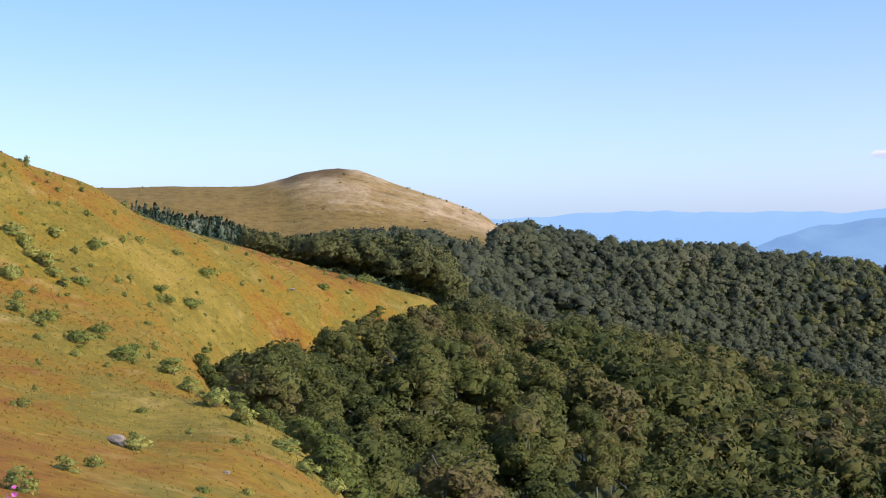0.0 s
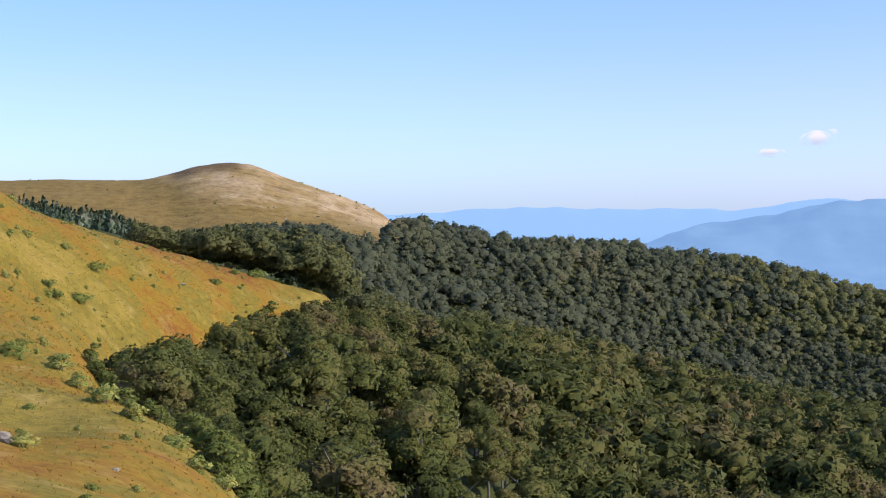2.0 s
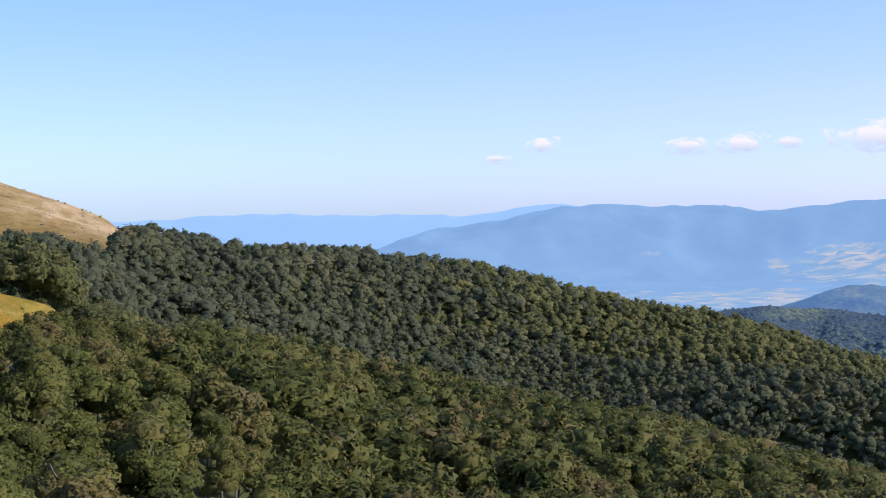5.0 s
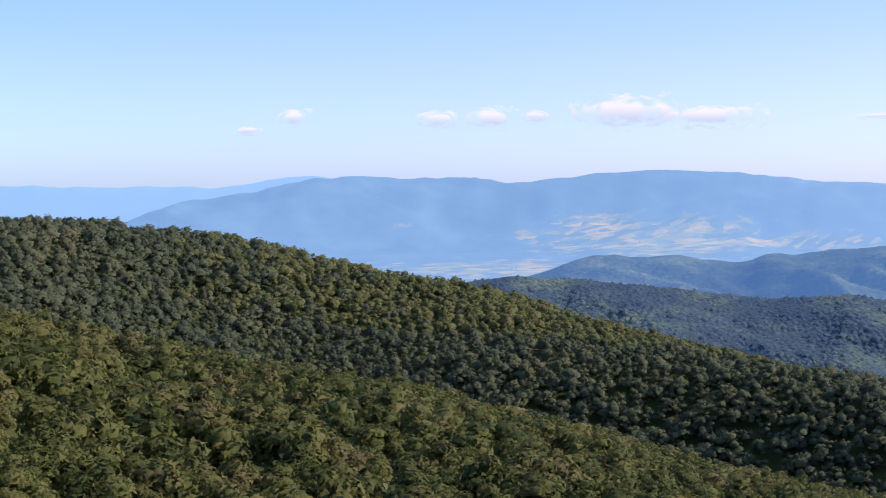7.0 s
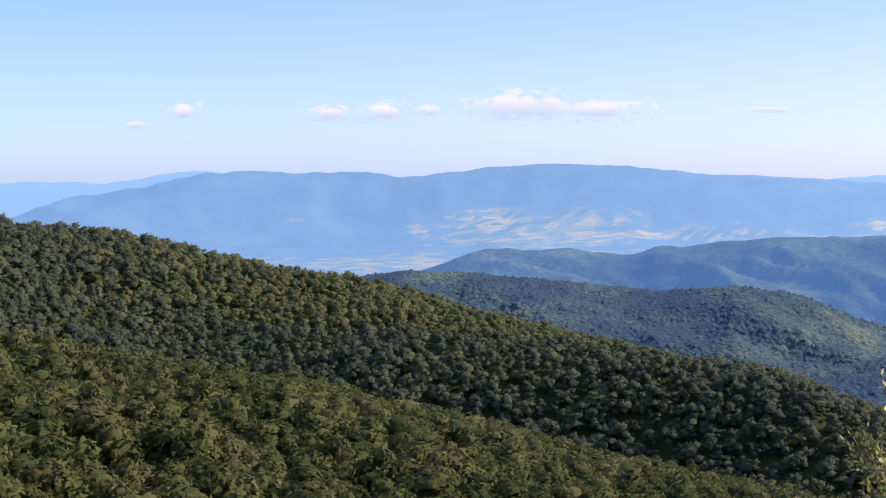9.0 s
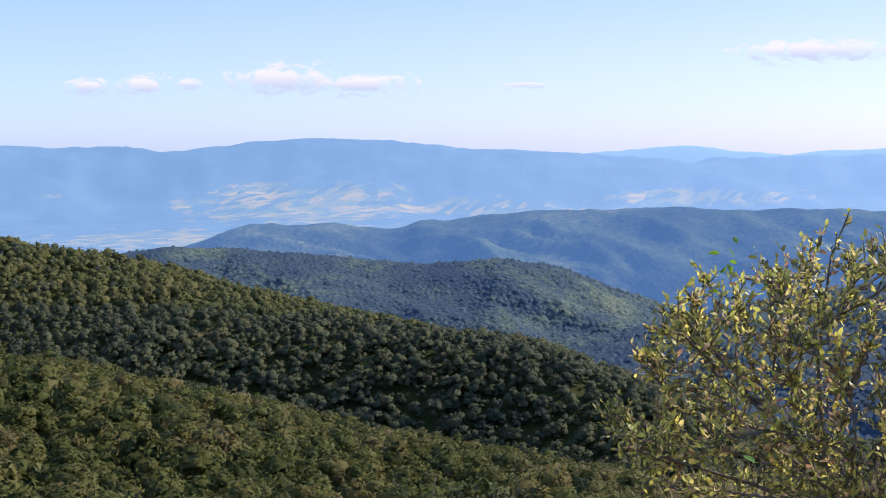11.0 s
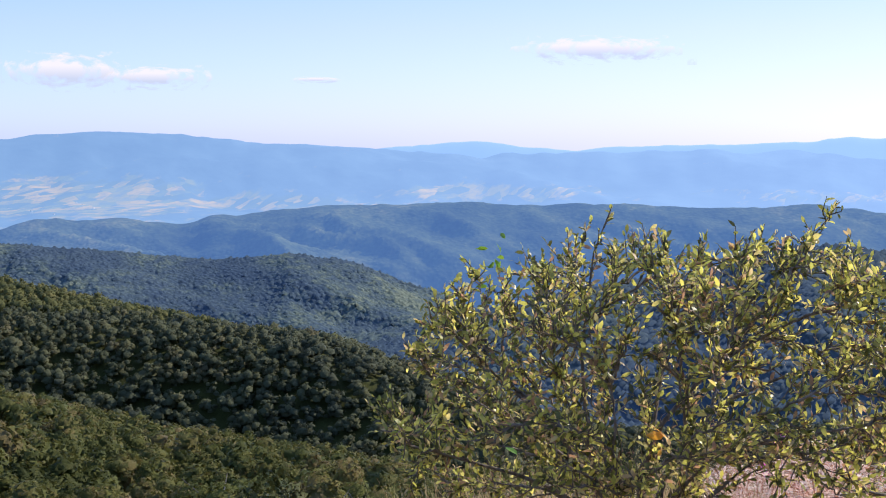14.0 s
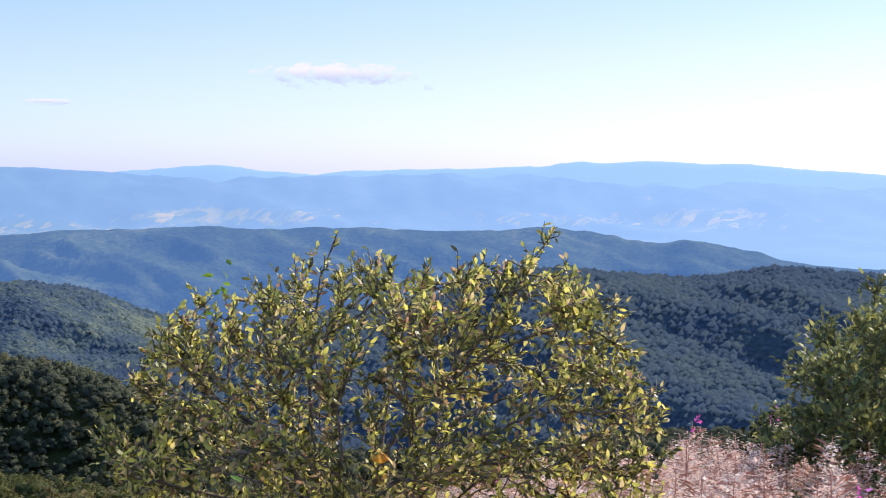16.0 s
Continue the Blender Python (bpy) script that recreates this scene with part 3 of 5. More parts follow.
def sprays(rng, centres, normals, size, flat=0.38, tumble=0.27):
    """Four-cornered leaf sprays round the given places: verts and triangles."""
    n = len(centres)
    nrm = normals * (1 - flat) + np.array([0, 0, flat]) + rng.normal(0, tumble, (n, 3))
    nrm /= np.linalg.norm(nrm, axis=1, keepdims=True) + 1e-9
    side = np.cross(nrm, rng.normal(0, 1, (n, 3)))
    side /= np.linalg.norm(side, axis=1, keepdims=True) + 1e-9
    fore = np.cross(nrm, side)
    s = size * rng.uniform(0.6, 1.35, (n, 1))
    w = rng.uniform(0.55, 0.95, (n, 1))
    droop = nrm * s * 0.22
    v = np.stack([centres + fore * s - droop, centres + side * s * w, centres - fore * s * 0.9 - droop, centres - side * s * w * 0.9], 1)
    v += rng.normal(0, 0.12, v.shape) * s[:, None]
    f = np.arange(n)[:, None] * 4 + np.array([[0, 2, 1, 0, 3, 2]])
    return v.reshape(-1, 3), f.reshape(-1, 3)


def flakes(rng, centres, normals, size, flat=0.25, tumble=0.32):
    """One leafy flake, a triangle, at each place."""
    n = len(centres)
    nrm = normals * (1 - flat) + np.array([0, 0, flat]) + rng.normal(0, tumble, (n, 3))
    nrm /= np.linalg.norm(nrm, axis=1, keepdims=True) + 1e-9
    side = np.cross(nrm, rng.normal(0, 1, (n, 3)))
    side /= np.linalg.norm(side, axis=1, keepdims=True) + 1e-9
    fore = np.cross(nrm, side)
    s = size * rng.uniform(0.6, 1.5, (n, 1))
    v = np.stack([centres + fore * s * 1.2, centres - fore * s * 0.6 + side * s * rng.uniform(0.6, 1.1, (n, 1)), centres - fore * s * 0.6 - side * s * rng.uniform(0.6, 1.1, (n, 1))], 1)
    return v.reshape(-1, 3), np.arange(n * 3).reshape(-1, 3)[:, ::-1]


def crown(rng, high, wide, base, lobes, count, size, flat=0.25, tumble=0.36, core=0.84, low=1.22):
    """A broadleaf crown: rounded boughs on a dome, leafy flakes over them; verts, faces and soft normals."""
    mid = np.array([0, 0, base + (high - base) * 0.42])
    semi = np.array([wide / 2, wide / 2, (high - base) * 0.5])
    k = np.arange(lobes)
    up = 1 - (k + 0.4) / lobes * low
    ang = 2.4 * k + rng.uniform(-0.5, 0.5, lobes)
    ring = np.sqrt(1 - np.clip(up, -1, 1) ** 2)
    heads = np.stack([np.cos(ang) * ring, np.sin(ang) * ring, up], 1)
    cen = mid + heads * semi * rng.uniform(0.42, 0.88, (lobes, 1))
    rad = semi * min(0.62, 0.46 * math.sqrt(9 / lobes)) * rng.uniform(0.68, 1.3, (lobes, 1))
    rad[:, 2] = rad[:, :2].mean(1) * 0.85
    vs, fs, ns, at = [], [], [], 0
    for j in range(lobes):
        m = max(8, int(count * 1.5 / lobes))
        d = rng.normal(0, 1, (m, 3))
        d[:, 2] = np.abs(d[:, 2]) - 0.35 * rng.random(m)
        d /= np.linalg.norm(d, axis=1, keepdims=True)
        p = cen[j] + d * rad[j] * rng.uniform(0.93, 1.18, (m, 1))
        inside = (np.linalg.norm((p[:, None] - cen[None]) / rad[None], axis=2) < 0.85).any(1)
        p, d = p[~inside], d[~inside]
        v, f = flakes(rng, p, d, size, flat, tumble)
        out = (p - mid) / semi
        out /= np.linalg.norm(out, axis=1, keepdims=True) + 1e-9
        soft = 0.4 * d + 0.4 * out + [0, 0, 0.25] + rng.normal(0, 0.2, p.shape)
        ball = ICO_V * rng.uniform(0.7, 1.2, (len(ICO_V), 1))
        vs += [v, ball * rad[j] * core + cen[j]]
        ns += [np.repeat(soft, 3, 0), ICO_V * 0.55 + heads[j] * 0.35 + [0, 0, 0.25]]
        fs += [f + at, DOME_F + at + len(v)]
        at += len(v) + len(ICO_V)
    ns = np.concatenate(ns)
    ns /= np.linalg.norm(ns, axis=1, keepdims=True) + 1e-9
    return np.concatenate(vs), np.concatenate(fs), ns


def spruce_crown(rng, high, wide, count, size):
    """A narrow cone of drooping sprays."""
    up = rng.random(count) ** 1.4
    ang = rng.uniform(0, 2 * math.pi, count)
    rad = wide * 0.5 * (1 - up) * rng.uniform(0.55, 1.1, count)
    d = np.stack([np.cos(ang), np.sin(ang), np.full(count, -0.2)], 1)
    p = np.stack([np.cos(ang) * rad, np.sin(ang) * rad, high * (0.06 + 0.94 * up)], 1)
    v, f = sprays(rng, p, d, size, 0.35)
    ring = np.array([[math.cos(q) * wide * 0.16, math.sin(q) * wide * 0.16, high * 0.05] for q in np.arange(0, 6.2, 6.2832 / 6)] + [[0, 0, high]])
    rf = np.array([[k, (k + 1) % 6, 6] for k in range(6)])
    return np.concatenate([v, ring]), np.concatenate([f, rf + len(v)])


def tube(points, radii, sides=6):
    """A tapered tube along points."""
    pts = np.asarray(points, float)
    vs = []
    for k, p in enumerate(pts):
        way = Vector(pts[min(k + 1, len(pts) - 1)] - pts[max(k - 1, 0)]).normalized()
        u = way.orthogonal().normalized()
        w = way.cross(u)
        for s in range(sides):
            q = 2 * math.pi * s / sides
            vs.append(p + radii[k] * (math.cos(q) * np.array(u) + math.sin(q) * np.array(w)))
    fs = []
    for k in range(len(pts) - 1):
        for s in range(sides):
            a, b = k * sides + s, k * sides + (s + 1) % sides
            fs += [[a, b, b + sides], [a, b + sides, a + sides]]
    return np.array(vs), np.array(fs)


def joined(pieces):
    vs, fs, at = [], [], 0
    for v, f in pieces:
        vs.append(v)
        fs.append(np.asarray(f) + at)
        at += len(v)
    return np.concatenate(vs), np.concatenate(fs)


def trunk(rng, high, thick, limbs):
    """A leaning trunk with limbs that reach into the crown."""
    lean = rng.normal(0, 0.04, 2) * high
    bits = [tube([[0, 0, -0.8], [lean[0] * 0.2, lean[1] * 0.2, high * 0.3], [lean[0], lean[1], high * 0.72]], [thick, thick * 0.75, thick * 0.25])]
    for k in range(limbs):
        up, ang = rng.uniform(0.3, 0.65), 2.4 * k + rng.uniform(0, 1)
        a = np.array([lean[0] * up, lean[1] * up, high * up])
        far = np.array([math.cos(ang), math.sin(ang), 0.9]) * high * rng.uniform(0.13, 0.22)
        bits.append(tube([a, a + far * 0.5 + [0, 0, 0.1], a + far], [thick * 0.4, thick * 0.28, thick * 0.08], 5))
    return joined(bits)


def scatter(az0, az1, r0, r1, gap, keep):
    """Places on a shaken grid of the plan, kept where keep(bearing, distance) holds."""
    step, lim = gap, r1
    gx, gy = np.meshgrid(np.arange(-lim, lim, step), np.arange(-lim * 0.4, lim, step))
    gx = gx + np.where((np.round(gy / step).astype(int) % 2) == 0, 0, step / 2)
    gx = (gx + RNG.uniform(-0.45, 0.45, gx.shape) * step).ravel()
    gy = (gy + RNG.uniform(-0.45, 0.45, gy.shape) * step).ravel()
    az, r = np.degrees(np.arctan2(gx, gy)), np.hypot(gx, gy)
    ok = (az > az0) & (az < az1) & (r > r0) & (r < r1)
    az, r = az[ok], r[ok]
    ok = keep(az, r)
    return az[ok], r[ok]


def unhidden(az, r, tall, wide):
    """Which trees stand clear of the canopy before them."""
    bins = np.full(1200, -90.0)
    seen = np.zeros(len(az), bool)
    base = ground_at(az, r)
    for k in np.argsort(r):
        half = math.degrees(wide * tall[k] * 0.5 / r[k])
        lo, hi = int((az[k] - half + 22) * 12), int((az[k] + half + 22) * 12) + 1
        top = math.degrees(math.atan2(base[k] + tall[k] * 1.05, r[k]))
        seen[k] = top > bins[lo:hi].min()
        body = math.degrees(math.atan2(base[k] + tall[k] * 0.62, r[k]))
        inner = bins[lo + (hi - lo) // 5:hi - (hi - lo) // 5]
        np.maximum(inner, body, out=inner)
    return seen


def forest(name, label, az, r, kinds, mats, tall, smooth=True, sunk=0.0):
    """Many trees joined into one piece of woodland. kinds: (verts, faces, slot, normals) of unit-high trees."""
    V, F, S, N, T, at = [], [], [], [], [], 0
    z = ground_at(az, r) - sunk * tall
    a = np.radians(az)
    for k in range(len(az)):
        v, f, s, nrm = kinds[RNG.integers(len(kinds))]
        q, h = RNG.uniform(0, 6.283), tall[k]
        w = h * RNG.uniform(0.85, 1.2)
        c, sn = math.cos(q), math.sin(q)
        V.append(np.stack([w * (v[:, 0] * c - v[:, 1] * sn) + r[k] * math.sin(a[k]), w * (v[:, 0] * sn + v[:, 1] * c) + r[k] * math.cos(a[k]), v[:, 2] * h + z[k]], 1))
        N.append(np.stack([nrm[:, 0] * c - nrm[:, 1] * sn, nrm[:, 0] * sn + nrm[:, 1] * c, nrm[:, 2]], 1))
        T.append(np.full(len(v), RNG.random()))
        F.append(f + at)
        S.append(s)
        at += len(v)
    me = mesh_np(name, np.concatenate(V), np.concatenate(F), mats, np.concatenate(S), smooth, np.concatenate(N))
    att = me.attributes.new("tone", "FLOAT", "POINT")
    att.data.foreach_set("value", np.concatenate(T).astype(np.float32))
    return tagged(new(name, me), label, "forest", kind="stuff")


def unit_tree(seed, lobes, count, size, wide=0.55, base=0.25, stem=True, core=0.84, low=1.22):
    rng = np.random.default_rng(seed)
    v, f, n = crown(rng, 1.0, wide, base, lobes, count, size, core=core, low=low)
    s = np.zeros(len(f), int)
    if stem:
        tv, tf = tube([[0, 0, -0.08], [0, 0, 0.6]], [0.02, 0.008], 4)
        f = np.concatenate([f, tf + len(v)])
        v = np.concatenate([v, tv])
        n = np.concatenate([n, tv * [1, 1, 0] / (np.linalg.norm(tv[:, :2], axis=1, keepdims=True) + 1e-9)])
        s = np.concatenate([s, np.ones(len(tf), int)])
    return v, f, s, n


# the skyline of the near wood's canopy
E_TOP = curve("-9:-5.9 -8.4:-5.5 -6.9:-4.8 -4.8:-4.2 -1.4:-4.0 2.5:-4.15 6.7:-4.55 9.8:-5.1 12.9:-5.85 16.2:-6.6 18.8:-7.2 23:-7.8 26:-8.7 29.2:-9.3 32.6:-10.3 37.7:-11.2 45:-12.3 76:-11")
# the canopy line of the woods below the bald hill
E_BAND = curve("-8:-0.8 -5.6:-1.25 -3.9:-1.0 -1.4:-0.9 0.3:-1.25 1.9:-1.5 2.1:-0.6 3.5:-0.8 6:2 76:2")


def stand(az, r, size, least, more):
    """Taller and lower stands within a wood."""
    a = np.radians(az)
    return least + more * vnoise(r * np.sin(a) / size + 40, r * np.cos(a) / size + 40)


def near_wood(az, r):
    top = R5(az) + 25
    return (az > wood_edge(r) + 0.35) & (r < top) & (r > np.interp(az, [-8, -4, 0, 5, 40, 52], [66, 78, 105, 122, 122, 100]))


def build_near_wood():
    az, r = scatter(-9, 76, 62, 660, 7.8, near_wood)
    room = r * np.tan(np.radians(E_TOP(az) + RNG.normal(0, 0.12, len(az)))) - ground_at(az, r)
    grow = np.minimum(RNG.uniform(0.7, 1.5, len(az)) * stand(az, r, 32, 0.7, 0.5), room / 13.6)
    el = np.degrees(np.arctan2(ground_at(az, r) + 12 * grow, r))
    ok = (el > -14) & in_sight(az, r, 14) & (grow > 0.2)
    order = np.argsort(r[ok])
    az, r, grow = az[ok][order], r[ok][order], grow[ok][order]
    # the nearest ones singly
    kinds = []
    for seed in range(10):
        rng = np.random.default_rng(40 + seed)
        high = 11.5 + seed % 5 * 0.4
        tree = new("beech_tree")
        tv, tf = trunk(rng, high, 0.2, 5)
        part("trunk", mesh_np("trunk", tv, tf, (M_BARK,), None, True), None, tree)
        cv, cf, cn = crown(rng, high, high * (0.5 + 0.04 * (seed % 3)), high * 0.08, 18, 2800 if seed < 5 else 1700, 0.135 if seed < 5 else 0.155, 0.35)
        part("crown", mesh_np("crown", cv, cf, (M_BEECH,), None, True, cn), None, tree)
        tagged(tree, "green beech tree with a dense layered crown", "tree", "beeches of the near wood")
        kinds.append(tree)
    for k in range(min(300, len(az))):
        m = Matrix.Translation(place(az[k], r[k])) @ Matrix.Rotation(RNG.uniform(0, 6.28), 4, "Z")
        model = k % 5 if k < 110 else 5 + k % 5
        tree = kinds[model] if k < 5 or 110 <= k < 115 else copy_thing(kinds[model], m)
        tree.matrix_basis = m
        tree.scale = (grow[k], grow[k], grow[k] * RNG.uniform(0.9, 1.1))
    seen = unhidden(az, r, grow * 12, 0.55)
    seen[:300] = False
    az, r, grow = az[seen], r[seen], grow[seen]
    near = r < 260
    units = [unit_tree(s, 10, 560, 0.027, 0.56, 0.12, True, 0.7) for s in range(8)]
    forest("near_woodland", "dense beech wood turning olive and brown", az[near], r[near], units, (M_WOOD, M_BARK), grow[near] * 12)
    mid = (r >= 260) & (r < 400)
    units = [unit_tree(50 + s, 7, 205, 0.039, 0.6, 0.1, False, 0.72) for s in range(8)]
    forest("hollow_edge_woodland", "beech wood along the foot of the spur", az[mid], r[mid], units, (M_WOOD, M_BARK), grow[mid] * 12)
    near = r < 400
    units = [unit_tree(20 + s, 6, 84, 0.045, 0.62, 0.1, False, 0.78) for s in range(8)]
    forest("spur_woodland", "beech wood on the spur, olive green", az[~near], r[~near], units, (M_WOOD, M_BARK), grow[~near] * 12)
    # low close-set growth where the wood thins out under the meadow's brow
    az, r = scatter(-9, 4, 84, 300, 3.7, lambda a, q: (a > wood_edge(q) + 0.2) & (q < R5(a) + 30))
    room = r * np.tan(np.radians(E_TOP(az) + RNG.normal(0, 0.15, len(az)))) - ground_at(az, r)
    tall = np.minimum(RNG.uniform(3, 7.5, len(az)), room)
    ok = (tall > 1.2) & in_sight(az, r, 5)
    units = [unit_tree(70 + s, 9, 420, 0.033, 0.75, 0.02, False, 0.7) for s in range(6)]
    az, r, tall = az[ok], r[ok], tall[ok]
    ok = unhidden(az, r, tall, 0.4)
    fine = r < 140
    forest("young_woodland", "low young beeches along the edge of the meadow", az[ok & ~fine], r[ok & ~fine], units, (M_WOOD, M_BARK), tall[ok & ~fine])
    units = [unit_tree(80 + s, 11, 900, 0.018, 0.7, 0.02, True, 0.7) for s in range(5)]
    forest("thicket_woodland", "thicket of young beeches at the wood's edge", az[ok & fine], r[ok & fine], units, (M_BEECH, M_BARK), tall[ok & fine])


def build_ridge_wood():
    def keep(az, r):
        foot = np.interp(az, [-17, -11, -8, -5.6, -4, -1.4, 0.3, 2.2, 3, 60], [640, 640, 600, 590, 672, 682, 632, 680, 760, 760])
        foot = np.where(az > 1.75, 1100, foot)
        return (r > R5(az) + np.where(az < 0, 9, 28)) & (r < np.minimum(R7(az) + np.where(az > 2, 38, 45), foot)) & (az > -7.5)
    az, r = scatter(-9, 74, 215, 1020, 6.6, keep)
    az2, r2 = scatter(-9, 6, 150, 520, 4.6, keep)
    az, r = np.append(az, az2), np.append(r, r2)
    el = np.degrees(np.arctan2(ground_at(az, r) + 11, r))
    hidden = np.degrees(np.arctan2(ground_at(az, R5(az)) + 6, R5(az)))
    room = r * np.tan(np.radians(E_BAND(az) + RNG.normal(0, 0.06, len(az)))) - ground_at(az, r)
    tall = np.minimum(RNG.uniform(7, 13, len(az)) * stand(az, r, 42, 0.74, 0.5) * np.interp(az, [0, 5], [0.8, 1.0]), room)
    ok = (el > np.maximum(hidden, -14)) & in_sight(az, r, 11) & (tall > 3)
    units = [unit_tree(100 + s, 6, 40, 0.05, 0.68 + 0.04 * (s % 5), 0.0, False, 0.84, 1.55) for s in range(12)]
    az, r, tall = az[ok], r[ok], tall[ok]
    ok = unhidden(az, r, tall, 0.6)
    az, r, tall = az[ok], r[ok], tall[ok]
    close = r < 520
    # paler leaf colours here make up for the shade on this side
    forest("hollow_woodland", "beech wood in the hollow below the bald hill", az[close], r[close], [unit_tree(140 + s, 9, 330, 0.033, 0.62, 0.04, False, 0.72) for s in range(6)], (M_LIGHTER, M_BARK), tall[close])
    az, r, tall = az[~close], r[~close], tall[~close]
    crest = (r > R7(az) * 0.89) & (az + RNG.normal(0, 3.5, len(az)) > 17) & (az + RNG.normal(0, 2, len(az)) < 36)
    forest("ridge_woodland", "dark green beech forest on the ridge", az[~crest], r[~crest], units, (M_DARK, M_BARK), tall[~crest])
    forest("crest_woodland", "lighter green beech wood along the crest", az[crest], r[crest], units, (M_LIGHTER, M_BARK), tall[crest])


build_near_wood()
build_ridge_wood()


def round_tree(seed, lobes):
    """A plain small crown for woods a mile off."""
    rng = np.random.default_rng(seed)
    vs = []
    for k in range(lobes):
        c = np.array([rng.normal(0, 0.16), rng.normal(0, 0.16), 0.5]) if lobes > 1 else np.array([0, 0, 0.5])
        vs.append((ICO_V * rng.uniform(0.72, 1.2, (len(ICO_V), 1)) * np.array([0.5, 0.5, 0.5]) + c, ICO_F))
    v, f = joined(vs)
    n = v + [0, 0, 0.25]
    return v, f, np.zeros(len(f), int), n / np.linalg.norm(n, axis=1, keepdims=True)


def build_far_woods():
    az, r = scatter(38, 76, 940, 1720, 6.0, lambda a, q: q < R9(a) + 12)
    ok = in_sight(az, r, 7)
    az, r = az[ok], r[ok]
    tall, units = RNG.uniform(9, 17, len(az)), [round_tree(300 + k, 1) for k in range(9)]
    # darker tree colours stand in for the shade on the valley's flank
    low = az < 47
    forest("valley_woodland", "forest on the valley's flank, coloured darker for its shade", az[low], r[low], units, (M_FAR,), tall[low], True, 0.81)
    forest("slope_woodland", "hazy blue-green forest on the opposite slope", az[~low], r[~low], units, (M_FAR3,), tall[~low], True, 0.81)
    az, r = scatter(22, 47, 1780, 2256, 8.5, lambda a, q: q > 1700)
    ok = in_sight(az, r, 7)
    az, r = az[ok], r[ok]
    forest("knoll_woodland", "forest on the rounded knolls of the valley, tinted haze-blue", az, r, units, (M_FAR,), RNG.uniform(9, 17, len(az)), True, 0.83)


build_far_woods()


def build_spruces():
    def keep(az, r):
        return (r > 575 - 0 * az) & (r < np.interp(az, [-14, -11, -8, -5.5], [1010, 995, 925, 700]))
    az, r = scatter(-14, -4.8, 470, 1020, 5.4, keep)
    ok = in_sight(az, r, 6)
    az, r = az[ok], r[ok]
    units = []
    for s in range(5):
        v, f = spruce_crown(np.random.default_rng(s), 1.0, 0.55, 60, 0.09)
        n = np.stack([v[:, 0], v[:, 1], 0.22 + 0 * v[:, 0]], 1)
        units.append((v, f, np.zeros(len(f), int), n / (np.linalg.norm(n, axis=1, keepdims=True) + 1e-9)))
    forest("spruce_plantation", "young blue-green spruces with grey dead ones", az, r, units, (M_SPRUCE, M_BARK), RNG.uniform(5, 9, len(az)) * np.interp(r, [600, 1000], [1.0, 1.35]))


build_spruces()


# ---- clouds: far puffs low over the ranges ----
def cloud_material():
    m, n, l, p = material("cloud_vapour")
    tc = n.new("ShaderNodeTexCoord")
    geo = n.new("ShaderNodeNewGeometry")
    mp = n.new("ShaderNodeMapping")
    mp.inputs["Location"].default_value = (-1, 0, -1)
    mp.inputs["Scale"].default_value = (2, 0, 2)
    l.new(tc.outputs["Generated"], mp.inputs[0])
    grad = n.new("ShaderNodeTexGradient")
    grad.gradient_type = "SPHERICAL"
    l.new(mp.outputs[0], grad.inputs[0])
    tex = node(n, "TexNoise", Scale=0.02, Detail=7, Roughness=0.6)
    l.new(geo.outputs["Position"], tex.inputs["Vector"])
    mul = n.new("ShaderNodeMath")
    mul.operation = "MULTIPLY_ADD"
    l.new(tex.outputs["Fac"], mul.inputs[0])
    mul.inputs[1].default_value = 2.7
    l.new(grad.outputs["Fac"], mul.inputs[2])
    edge = ramp(n, [(0.485, (0, 0, 0)), (0.66, (1, 1, 1))])
    half = n.new("ShaderNodeMath")
    half.operation = "MULTIPLY"
    half.inputs[1].default_value = 0.32
    l.new(mul.outputs[0], half.inputs[0])
    l.new(half.outputs[0], edge.inputs[0])
    sep = n.new("ShaderNodeSeparateXYZ")
    l.new(tc.outputs["Generated"], sep.inputs[0])
    # bright tops and shaded undersides are put into the emission colour
    hue = ramp(n, [(0.3, (0.50, 0.54, 0.68)), (0.6, (0.80, 0.74, 0.76))])
    l.new(sep.outputs["Z"], hue.inputs[0])
    em = n.new("ShaderNodeEmission")
    l.new(hue.outputs[0], em.inputs[0])
    tr = n.new("ShaderNodeBsdfTransparent")
    ms = n.new("ShaderNodeMixShader")
    soft = n.new("ShaderNodeMath")
    soft.operation = "MULTIPLY"
    soft.inputs[1].default_value = 0.85
    l.new(edge.outputs[0], soft.inputs[0])
    l.new(soft.outputs[0], ms.inputs[0])
    l.new(tr.outputs[0], ms.inputs[1])
    l.new(em.outputs[0], ms.inputs[2])
    l.new(ms.outputs[0], n["Material Output"].inputs[0])
    return m


M_CLOUD = cloud_material()


